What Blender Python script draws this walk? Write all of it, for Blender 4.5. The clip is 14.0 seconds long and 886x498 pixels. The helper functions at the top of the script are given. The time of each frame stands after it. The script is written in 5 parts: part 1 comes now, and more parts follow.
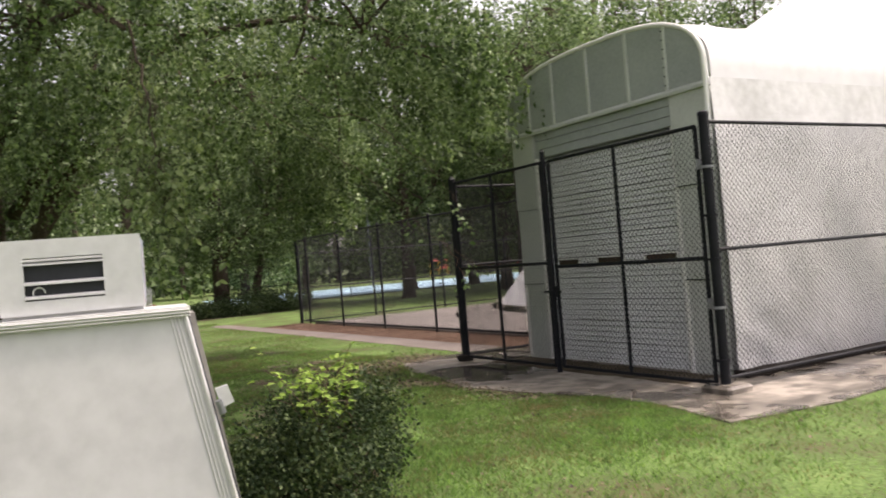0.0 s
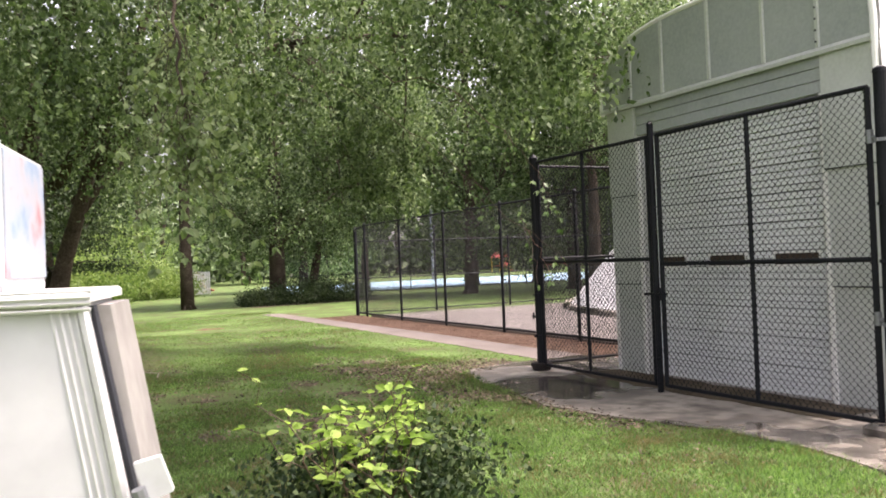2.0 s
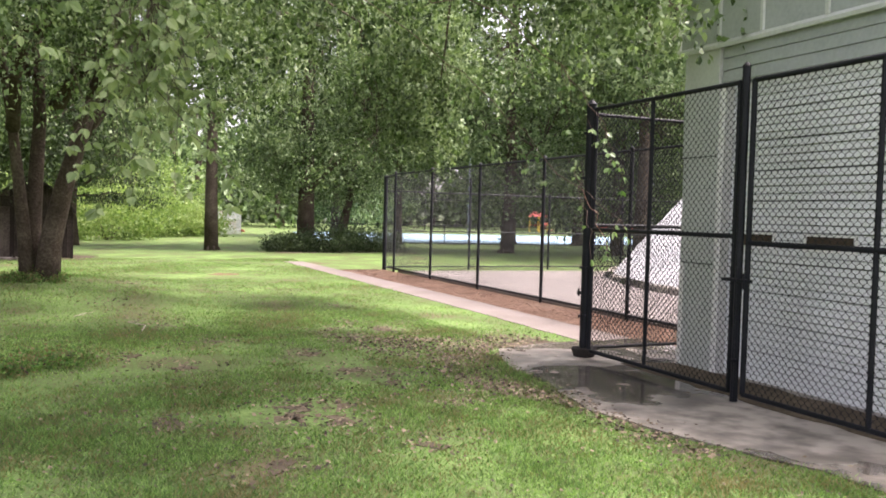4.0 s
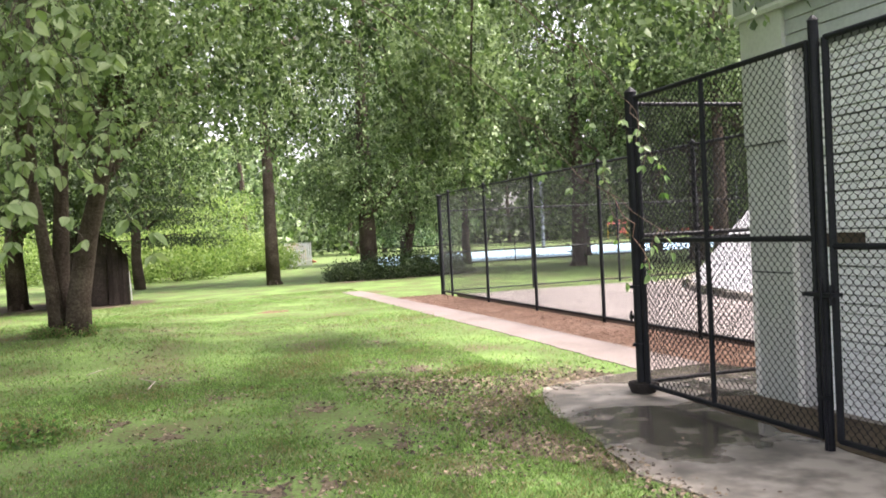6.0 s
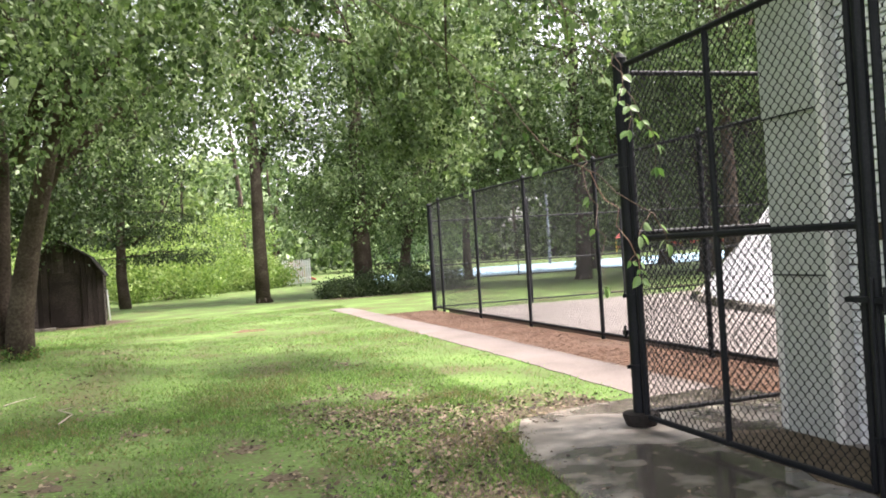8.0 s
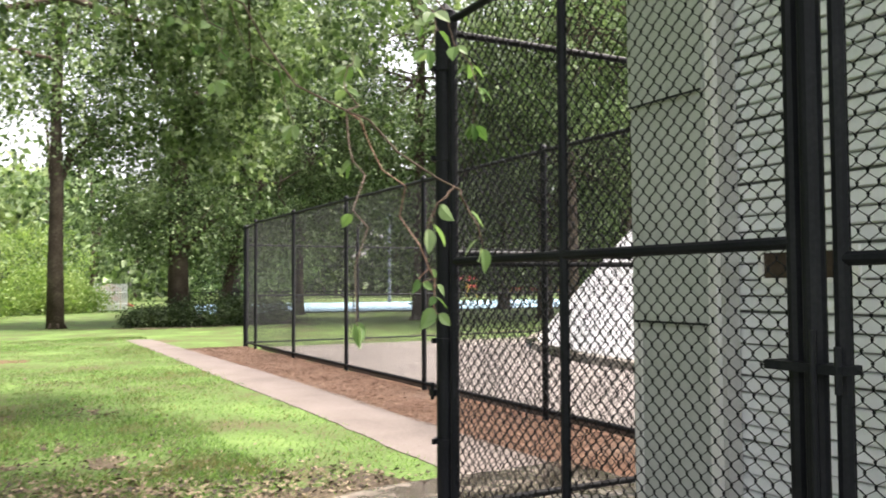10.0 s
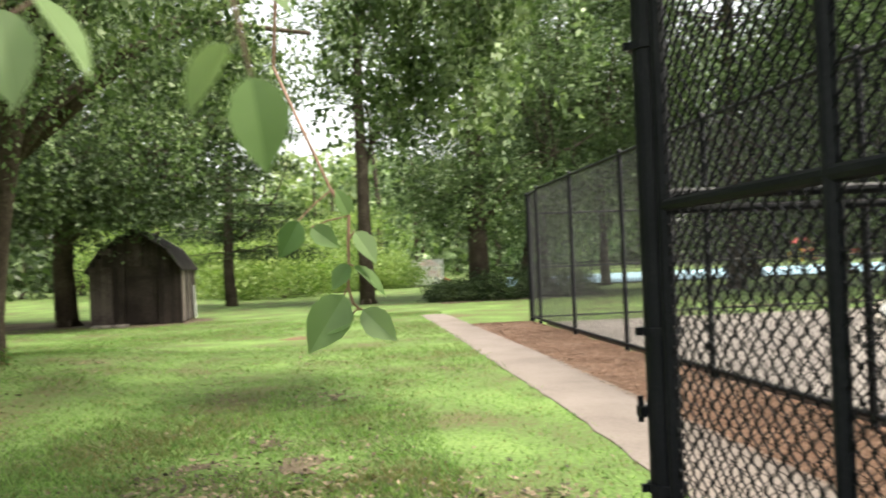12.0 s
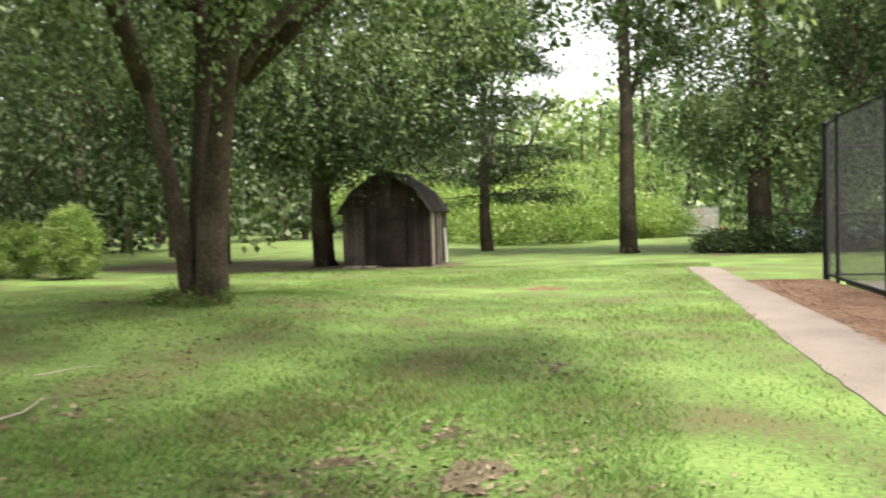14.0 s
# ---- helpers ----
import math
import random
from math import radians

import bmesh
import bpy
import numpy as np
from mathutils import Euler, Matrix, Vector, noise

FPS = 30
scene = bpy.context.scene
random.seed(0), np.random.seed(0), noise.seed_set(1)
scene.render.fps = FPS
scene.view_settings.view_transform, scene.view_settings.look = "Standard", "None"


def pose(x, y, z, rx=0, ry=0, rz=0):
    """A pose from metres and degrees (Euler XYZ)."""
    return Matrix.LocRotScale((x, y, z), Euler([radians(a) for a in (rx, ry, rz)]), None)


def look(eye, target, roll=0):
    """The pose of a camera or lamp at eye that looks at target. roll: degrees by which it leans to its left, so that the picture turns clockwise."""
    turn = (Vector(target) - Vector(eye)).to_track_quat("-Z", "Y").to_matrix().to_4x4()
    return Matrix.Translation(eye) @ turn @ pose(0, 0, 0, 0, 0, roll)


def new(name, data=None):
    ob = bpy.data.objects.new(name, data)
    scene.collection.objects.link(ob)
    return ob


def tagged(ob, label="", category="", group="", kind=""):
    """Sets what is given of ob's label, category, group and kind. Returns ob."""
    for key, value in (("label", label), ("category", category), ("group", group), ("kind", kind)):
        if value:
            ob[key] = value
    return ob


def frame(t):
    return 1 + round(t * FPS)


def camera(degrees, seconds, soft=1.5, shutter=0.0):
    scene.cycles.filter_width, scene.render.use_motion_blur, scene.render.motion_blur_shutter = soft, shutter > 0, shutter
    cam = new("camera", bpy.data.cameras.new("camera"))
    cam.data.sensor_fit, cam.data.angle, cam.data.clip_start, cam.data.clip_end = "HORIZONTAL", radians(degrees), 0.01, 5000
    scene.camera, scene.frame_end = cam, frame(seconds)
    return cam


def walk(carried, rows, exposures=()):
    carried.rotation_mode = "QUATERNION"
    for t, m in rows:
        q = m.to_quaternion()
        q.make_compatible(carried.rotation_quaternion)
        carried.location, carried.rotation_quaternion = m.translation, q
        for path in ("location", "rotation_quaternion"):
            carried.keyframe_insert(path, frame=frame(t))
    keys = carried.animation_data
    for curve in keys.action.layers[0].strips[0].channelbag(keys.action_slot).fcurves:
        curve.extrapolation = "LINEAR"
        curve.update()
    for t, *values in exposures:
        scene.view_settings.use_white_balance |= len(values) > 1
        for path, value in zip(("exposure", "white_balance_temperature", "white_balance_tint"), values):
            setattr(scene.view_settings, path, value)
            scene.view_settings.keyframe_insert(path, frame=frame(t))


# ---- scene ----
cam = camera(56.1, 14.0, 1.75, 0.35)
PATH = [
    (0, (-0.708, 0.27, 1.744), (0.304, 1.994, 1.773), -4.7),
    (0.5, (-0.529, 0.691, 1.738), (0.349, 2.487, 1.784), -3.7),
    (1, (-0.282, 1.18, 1.68), (0.542, 3.001, 1.729), -3.8),
    (1.5, (-0.126, 1.678, 1.683), (0.747, 3.477, 1.699), -2.4),
    (2, (0.075, 2.098, 1.671), (0.959, 3.891, 1.699), -2.3),
    (2.5, (0.19, 2.556, 1.696), (1.073, 4.351, 1.725), 0.9),
    (5, (1.576, 4.35, 1.742), (2.331, 6.198, 1.62), 0.7),
    (5.5, (1.84, 4.599, 1.788), (2.551, 6.466, 1.681), -0.4),
    (6, (2.128, 4.862, 1.773), (2.747, 6.763, 1.734), -2.9),
    (6.5, (2.338, 5.173, 1.714), (2.931, 7.083, 1.696), -1.9),
    (7, (2.57, 5.461, 1.661), (3.156, 7.374, 1.647), -3.5),
    (9.5, (3.984, 7.562, 1.496), (4.693, 9.431, 1.551), -0.9),
    (10, (4.313, 7.984, 1.455), (5.253, 9.747, 1.539), -0.3),
    (10.5, (4.584, 8.228, 1.433), (5.559, 9.972, 1.521), -1.0),
    (11, (4.905, 8.578, 1.455), (5.686, 10.417, 1.548), -1.7),
    (11.5, (5.207, 8.912, 1.408), (5.796, 10.823, 1.436), -0.3),
    (12, (5.537, 9.325, 1.414), (5.753, 11.313, 1.444), -2.3),
    (12.5, (5.692, 9.878, 1.351), (5.635, 11.877, 1.38), -3.3),
    (13, (5.713, 10.354, 1.322), (5.295, 12.309, 1.355), -4.0),
    (13.5, (5.781, 10.767, 1.34), (5.196, 12.679, 1.31), -1.1),
    (14, (5.875, 11.302, 1.302), (5.448, 13.255, 1.227), -1.4),
]
walk(cam, [(t, look(eye, target, roll)) for t, eye, target, roll in PATH], [(0.0, 1.12, 7000, 22), (1.0, 1.52, 6900, 24), (2.0, 1.83, 6800, 25), (3.0, 2.0, 6700, 25), (6.0, 2.33, 6600, 21), (9.5, 2.17, 6750, 16), (10.7, 2.02, 6900, 13), (12.0, 1.92, 7050, 7), (12.7, 1.98, 7050, 7), (14.0, 1.98, 7100, 9)])

# ---- light ----
SUN_ELEV, SUN_AZ = radians(62), radians(108)      # azimuth from +y towards +x
world = bpy.data.worlds.new("world")
scene.world = world
world.use_nodes = True
wn = world.node_tree.nodes
sky = wn.new("ShaderNodeTexSky")
sky.sky_type, sky.sun_disc = "NISHITA", False
sky.sun_elevation, sky.sun_rotation = SUN_ELEV, SUN_AZ
sky.dust_density, sky.air_density = 4.0, 1.0
haze = wn.new("ShaderNodeHueSaturation")           # thin cloud whitens the sky
haze.inputs["Saturation"].default_value = 0.3
world.node_tree.links.new(sky.outputs[0], haze.inputs["Color"])
world.node_tree.links.new(haze.outputs[0], wn["Background"].inputs[0])
wn["Background"].inputs[1].default_value = 0.15
sun = new("sun", bpy.data.lights.new("sun", "SUN"))
sun.data.energy, sun.data.angle, sun.data.color = 2.3, radians(12), (1.0, 0.95, 0.87)
sun_way = Vector((math.sin(SUN_AZ) * math.cos(SUN_ELEV), math.cos(SUN_AZ) * math.cos(SUN_ELEV), math.sin(SUN_ELEV)))
sun.matrix_world = look(sun_way * 60, (0, 0, 0))

rng = np.random.default_rng(7)


# ---- materials ----
def material(name, colors, scale=1.0, fine=40.0, rough=0.8, bump=0.2, metal=0.0, spec=0.4, island=0.0, objrand=0.0, clear=0.0, world_space=True, spread=0.17):
    """Two noises, one coarse and one fine, blend the colours; a third gives relief."""
    m = bpy.data.materials.new(name)
    m.use_nodes = True
    t = m.node_tree
    n, l = t.nodes, t.links
    b = n["Principled BSDF"]
    b.inputs["Roughness"].default_value, b.inputs["Metallic"].default_value = rough, metal
    b.inputs["Specular IOR Level"].default_value = spec
    geo = n.new("ShaderNodeNewGeometry")
    tex = n.new("ShaderNodeTexCoord")
    src = geo.outputs["Position"] if world_space else tex.outputs["Object"]
    big, small = n.new("ShaderNodeTexNoise"), n.new("ShaderNodeTexNoise")
    for node, sc, d in ((big, scale, 6), (small, fine, 4)):
        node.inputs["Scale"].default_value, node.inputs["Detail"].default_value = sc, d
        l.new(src, node.inputs["Vector"])
    mixv = n.new("ShaderNodeMath")
    mixv.operation = "MULTIPLY_ADD"
    mixv.inputs[1].default_value = 0.45
    l.new(small.outputs["Fac"], mixv.inputs[0])
    half = n.new("ShaderNodeMath")
    half.operation, half.inputs[1].default_value = "MULTIPLY", 0.55
    l.new(big.outputs["Fac"], half.inputs[0])
    l.new(half.outputs[0], mixv.inputs[2])
    last = mixv.outputs[0]
    for amount, out in ((island, geo.outputs["Random Per Island"]), (objrand, n.new("ShaderNodeObjectInfo").outputs["Random"])):
        if amount:
            add = n.new("ShaderNodeMath")
            add.operation = "MULTIPLY_ADD"
            add.inputs[1].default_value = amount
            l.new(out, add.inputs[0])
            sub = n.new("ShaderNodeMath")
            sub.operation, sub.inputs[1].default_value = "SUBTRACT", amount / 2
            l.new(last, sub.inputs[0])
            l.new(sub.outputs[0], add.inputs[2])
            last = add.outputs[0]
    ramp = n.new("ShaderNodeValToRGB")
    e = ramp.color_ramp.elements
    lo, hi = 0.5 - spread, 0.5 + spread
    while len(e) < len(colors):
        e.new(0.5)
    for i, c in enumerate(colors):
        e[i].position = lo + (hi - lo) * i / max(1, len(colors) - 1)
        e[i].color = (*c, 1)
    l.new(last, ramp.inputs[0])
    l.new(ramp.outputs[0], b.inputs["Base Color"])
    if bump:
        bn = n.new("ShaderNodeBump")
        bn.inputs["Strength"].default_value, bn.inputs["Distance"].default_value = bump, 0.02
        l.new(small.outputs["Fac"], bn.inputs["Height"])
        l.new(bn.outputs[0], b.inputs["Normal"])
    if clear:
        b.inputs["Coat Weight"].default_value = clear
    return m


def leaf_material(name, colors, trans=0.35, rough=0.45, vary=0.36, spread=0.17, scale=0.35):
    """Leaves: colour by each leaf's own chance, light shining through."""
    m = material(name, colors, scale, 3.0, rough, 0.0, island=vary, spec=0.18, spread=spread)
    t = m.node_tree
    n, l = t.nodes, t.links
    b, out = n["Principled BSDF"], n["Material Output"]
    ramp = next(x for x in n if x.bl_idname == "ShaderNodeValToRGB")
    tr, mix = n.new("ShaderNodeBsdfTranslucent"), n.new("ShaderNodeMixShader")
    gain = n.new("ShaderNodeMix")
    gain.data_type, gain.blend_type = "RGBA", "MULTIPLY"
    gain.inputs[0].default_value = 1.0
    l.new(ramp.outputs[0], gain.inputs[6])
    gain.inputs[7].default_value = (1.3, 1.5, 0.8, 1)
    l.new(gain.outputs[2], tr.inputs[0])
    mix.inputs[0].default_value = trans
    l.new(b.outputs[0], mix.inputs[1])
    l.new(tr.outputs[0], mix.inputs[2])
    l.new(mix.outputs[0], out.inputs["Surface"])
    return m


GRASS = material("lawn", [(0.098, 0.080, 0.044), (0.080, 0.095, 0.038), (0.080, 0.128, 0.038), (0.105, 0.17, 0.048), (0.14, 0.205, 0.064)], 0.8, 22, 0.9, 0.6, spec=0.15, spread=0.12)
BLADE = leaf_material("grass_blade", [(0.17, 0.14, 0.08), (0.085, 0.108, 0.045), (0.045, 0.092, 0.028), (0.080, 0.155, 0.044), (0.12, 0.215, 0.062), (0.19, 0.285, 0.10)], 0.5, 0.6, 0.3, 0.13, 0.9)
LEAF = leaf_material("leaf", [(0.031, 0.053, 0.021), (0.069, 0.110, 0.043), (0.128, 0.185, 0.080), (0.245, 0.31, 0.175)], 0.27, vary=0.2, spread=0.12, scale=0.75)
# dark foliage tone; on the left-hand trees it has their shade mixed in
LEAF_DARK_SHADE = leaf_material("leaf_dark_shade", [(0.017, 0.030, 0.013), (0.043, 0.067, 0.028), (0.098, 0.135, 0.06)], 0.22, vary=0.17, spread=0.14, scale=0.55)
# yellow-green foliage, its colour raised to carry sunlight
LEAF_BRIGHT_SUN = leaf_material("leaf_bright_sun", [(0.085, 0.14, 0.04), (0.18, 0.255, 0.08), (0.31, 0.375, 0.16)], 0.4, vary=0.16, spread=0.14, scale=0.6)
LEAF_NEAR = leaf_material("leaf_near", [(0.08, 0.15, 0.05), (0.16, 0.25, 0.10), (0.32, 0.40, 0.24)], 0.4, 0.35)
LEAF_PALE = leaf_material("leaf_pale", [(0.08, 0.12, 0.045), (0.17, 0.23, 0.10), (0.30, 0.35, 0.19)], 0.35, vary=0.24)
RED_TWIG = material("reddish_twig", [(0.16, 0.085, 0.055), (0.30, 0.17, 0.12)], 4, 40, 0.6, 0.1)
VINE_LEAF = leaf_material("vine_leaf", [(0.10, 0.18, 0.028), (0.20, 0.31, 0.055), (0.33, 0.44, 0.12)], 0.45)
TWIG = material("young_twig", [(0.05, 0.032, 0.02), (0.11, 0.07, 0.045)], 4, 40, 0.7, 0.1)
BOX_LEAF = leaf_material("boxwood_leaf", [(0.012, 0.026, 0.01), (0.032, 0.055, 0.02), (0.085, 0.115, 0.045)], 0.15, 0.6)
BARK = material("bark", [(0.028, 0.022, 0.017), (0.065, 0.05, 0.038), (0.12, 0.10, 0.08)], 2.0, 22, 0.95, 1.0, spec=0.1)
CONCRETE = material("concrete", [(0.045, 0.039, 0.032), (0.10, 0.088, 0.074), (0.20, 0.178, 0.15), (0.33, 0.295, 0.25)], 0.5, 4.0, 0.42, 0.02, spread=0.12)
wet = CONCRETE.node_tree                                    # damp patches shine, dry ones don't
damp = wet.nodes.new("ShaderNodeMapRange")
damp.inputs[1].default_value, damp.inputs[2].default_value = 0.42, 0.60
damp.inputs[3].default_value, damp.inputs[4].default_value = 0.08, 0.60
wet.links.new(next(x for x in wet.nodes if x.bl_idname == "ShaderNodeTexNoise").outputs["Fac"], damp.inputs[0])
wet.links.new(damp.outputs[0], wet.nodes["Principled BSDF"].inputs["Roughness"])
PATHWAY = material("path_concrete", [(0.10, 0.082, 0.072), (0.142, 0.118, 0.105), (0.18, 0.153, 0.138)], 1.2, 35, 0.85, 0.25)
COURT = material("court_concrete", [(0.095, 0.084, 0.077), (0.142, 0.124, 0.114), (0.19, 0.168, 0.155)], 0.5, 18, 0.85, 0.15)
MULCH = material("mulch", [(0.05, 0.029, 0.021), (0.095, 0.055, 0.038), (0.15, 0.09, 0.062), (0.15, 0.122, 0.104)], 0.7, 45, 0.95, 1.0, spec=0.1)
STRAW = material("mulch_bit", [(0.075, 0.043, 0.03), (0.145, 0.088, 0.06), (0.23, 0.155, 0.11)], 1, 20, 0.9, 0.0, island=0.6)
DEADLEAF = material("dead_leaf", [(0.032, 0.023, 0.015), (0.085, 0.06, 0.038), (0.21, 0.165, 0.11)], 1, 20, 0.8, 0.0, island=0.6)
DIRT = material("dirt", [(0.048, 0.038, 0.027), (0.092, 0.074, 0.052), (0.15, 0.122, 0.086)], 1.2, 30, 0.95, 0.6, spec=0.1)
BLACK = material("black_coated_steel", [(0.004, 0.005, 0.007), (0.008, 0.009, 0.012), (0.016, 0.017, 0.02)], 3, 60, 0.55, 0.05, spec=0.2)
WIRE = material("black_wire", [(0.004, 0.005, 0.006), (0.009, 0.010, 0.011)], 3, 60, 0.6, 0.0, spec=0.15)
GREY = material("grey_wall_paint", [(0.30, 0.33, 0.32), (0.36, 0.39, 0.38), (0.41, 0.44, 0.43)], 1.4, 25, 0.5, 0.04)
PILLAR = material("grey_pillar_paint", [(0.45, 0.475, 0.445), (0.53, 0.555, 0.525), (0.59, 0.615, 0.585)], 1.4, 25, 0.5, 0.04)
SLAT = material("shutter_paint", [(0.70, 0.72, 0.72), (0.78, 0.80, 0.80), (0.83, 0.845, 0.845)], 1.4, 25, 0.45, 0.04, objrand=0.12)
TRIM = material("white_trim", [(0.78, 0.78, 0.75), (0.86, 0.86, 0.83)], 2, 30, 0.45, 0.05)
FABRIC = material("white_membrane", [(0.66, 0.66, 0.67), (0.74, 0.74, 0.75), (0.79, 0.79, 0.80)], 0.5, 5, 0.45, 0.15)
TARP = material("grey_tarp", [(0.56, 0.56, 0.55), (0.70, 0.70, 0.70), (0.80, 0.80, 0.80)], 0.9, 7, 0.4, 0.3)
BODY = material("dull_white_sheet", [(0.42, 0.425, 0.415), (0.50, 0.505, 0.495), (0.56, 0.565, 0.555)], 1.5, 9, 0.5, 0.05)
BEIGE = material("faded_beige_sheet", [(0.20, 0.188, 0.17), (0.27, 0.255, 0.235), (0.33, 0.315, 0.29)], 2.0, 14, 0.6, 0.06)
WHITE = material("white_paint", [(0.47, 0.475, 0.47), (0.55, 0.555, 0.55), (0.61, 0.615, 0.61)], 2.5, 16, 0.4, 0.05)
ALU = material("ribbed_aluminium", [(0.50, 0.50, 0.48), (0.62, 0.62, 0.60)], 4, 50, 0.35, 0.05, metal=0.5)
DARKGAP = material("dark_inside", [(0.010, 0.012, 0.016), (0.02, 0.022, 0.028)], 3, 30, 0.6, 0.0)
BROWN = material("brown_panel", [(0.14, 0.075, 0.05), (0.20, 0.11, 0.075), (0.25, 0.14, 0.10)], 2, 30, 0.5, 0.05)
STREAK = material("streaked_panel", [(0.15, 0.25, 0.40), (0.33, 0.39, 0.46), (0.42, 0.40, 0.43), (0.40, 0.17, 0.18)], 6, 14, 0.35, 0.03)
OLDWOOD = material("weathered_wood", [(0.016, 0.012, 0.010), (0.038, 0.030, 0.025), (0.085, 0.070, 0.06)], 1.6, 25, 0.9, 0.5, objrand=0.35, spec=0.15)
PALEWOOD = material("pale_wood", [(0.24, 0.20, 0.17), (0.36, 0.31, 0.27)], 2, 25, 0.8, 0.2)
ROOFING = material("old_shingle", [(0.018, 0.016, 0.015), (0.04, 0.036, 0.032)], 2, 30, 0.95, 0.5, spec=0.1)
BLUE = material("blue_court_paint", [(0.25, 0.40, 0.50), (0.32, 0.48, 0.59)], 0.2, 4, 0.7, 0.05)
RED = material("red_plastic", [(0.27, 0.055, 0.045), (0.36, 0.085, 0.065)], 1, 10, 0.4, 0.0)
YELLOW = material("yellow_plastic", [(0.60, 0.42, 0.05), (0.70, 0.50, 0.10)], 1, 10, 0.4, 0.0)
GALV = material("galvanised_steel", [(0.16, 0.17, 0.18), (0.26, 0.27, 0.28)], 2, 30, 0.5, 0.03, metal=0.5)
PICKET = material("white_picket", [(0.66, 0.66, 0.65), (0.78, 0.78, 0.77)], 2, 20, 0.6, 0.05)
LITE = material("brown_window_film", [(0.05, 0.036, 0.030), (0.09, 0.065, 0.052)], 3, 30, 0.2, 0.0, spec=0.6)


# ---- mesh tools ----
class Shape:
    """Gathers vertices and faces of one part."""

    def __init__(self):
        self.v, self.f = [], []

    def add(self, verts, faces):
        k = len(self.v)
        self.v += [tuple(map(float, p)) for p in verts]
        self.f += [tuple(i + k for i in f) for f in faces]
        return self

    def box(self, a, b):
        (x0, y0, z0), (x1, y1, z1) = a, b
        return self.add([(x0, y0, z0), (x1, y0, z0), (x1, y1, z0), (x0, y1, z0), (x0, y0, z1), (x1, y0, z1), (x1, y1, z1), (x0, y1, z1)],
                        [(0, 3, 2, 1), (4, 5, 6, 7), (0, 1, 5, 4), (1, 2, 6, 5), (2, 3, 7, 6), (3, 0, 4, 7)])

    def chamfer(self, a, b, c=0.01):
        """A box whose four long (z) edges are cut off and whose top is drawn in."""
        (x0, y0, z0), (x1, y1, z1) = a, b
        ring = [(x0 + c, y0), (x1 - c, y0), (x1, y0 + c), (x1, y1 - c), (x1 - c, y1), (x0 + c, y1), (x0, y1 - c), (x0, y0 + c)]
        mx, my = (x0 + x1) / 2, (y0 + y1) / 2
        kx, ky = 1 - 2 * c / (x1 - x0), 1 - 2 * c / (y1 - y0)
        top = [(mx + (x - mx) * kx, my + (y - my) * ky) for x, y in ring]
        v = [(x, y, z0) for x, y in ring] + [(x, y, z1 - c) for x, y in ring] + [(x, y, z1) for x, y in top]
        f = [tuple(range(7, -1, -1)), tuple(range(16, 24))]
        for r in (0, 8):
            f += [(r + i, r + (i + 1) % 8, r + 8 + (i + 1) % 8, r + 8 + i) for i in range(8)]
        return self.add(v, f)

    def tube(self, pts, radii, sides=8, cap=True):
        """A round bar along points; radii a number or one for each point."""
        pts = [Vector(p) for p in pts]
        if not hasattr(radii, "__len__"):
            radii = [radii] * len(pts)
        v, f = [], []
        side = None
        for i, p in enumerate(pts):
            d = (pts[min(i + 1, len(pts) - 1)] - pts[max(i - 1, 0)]).normalized()
            if side is None:
                side = d.orthogonal().normalized()
            side = (side - d * side.dot(d)).normalized()
            up = d.cross(side)
            for k in range(sides):
                a = 2 * math.pi * k / sides
                v.append(p + (side * math.cos(a) + up * math.sin(a)) * radii[i])
        for i in range(len(pts) - 1):
            for k in range(sides):
                a, b = i * sides + k, i * sides + (k + 1) % sides
                f.append((a, b, b + sides, a + sides))
        if cap:
            f += [tuple(range(sides - 1, -1, -1)), tuple(range(len(v) - sides, len(v)))]
        return self.add(v, f)

    def prism(self, outline, axis, a, b):
        """An outline of (u, w) pairs drawn out along axis 0, 1 or 2 from a to b."""
        def at(u, w, d):
            return [(d, u, w), (u, d, w), (u, w, d)][axis]
        n = len(outline)
        v = [at(u, w, a) for u, w in outline] + [at(u, w, b) for u, w in outline]
        f = [tuple(range(n)), tuple(range(2 * n - 1, n - 1, -1))]
        f += [(i, n + i, n + (i + 1) % n, (i + 1) % n) for i in range(n)]
        return self.add(v, f)

    def mesh(self, name, smooth=False):
        me = bpy.data.meshes.new(name)
        me.from_pydata(self.v, [], self.f)
        bm = bmesh.new()
        bm.from_mesh(me)
        bmesh.ops.recalc_face_normals(bm, faces=bm.faces)
        bm.to_mesh(me)
        bm.free()
        if smooth:
            me.polygons.foreach_set("use_smooth", [True] * len(me.polygons))
        return me


def part(name, shape, mat, parent=None, label="", smooth=False, kind=""):
    me = shape.mesh(name, smooth) if isinstance(shape, Shape) else shape
    if mat and not me.materials:
        me.materials.append(mat)
    ob = new(name, me)
    if parent:
        ob.parent = parent
    return tagged(ob, label=label, kind=kind)


def thing(name, label, category, m=None, group="", kind=""):
    ob = new(name)
    ob.empty_display_size = 0.2
    if m is not None:
        ob.matrix_world = m
    return tagged(ob, label, category, group, kind)


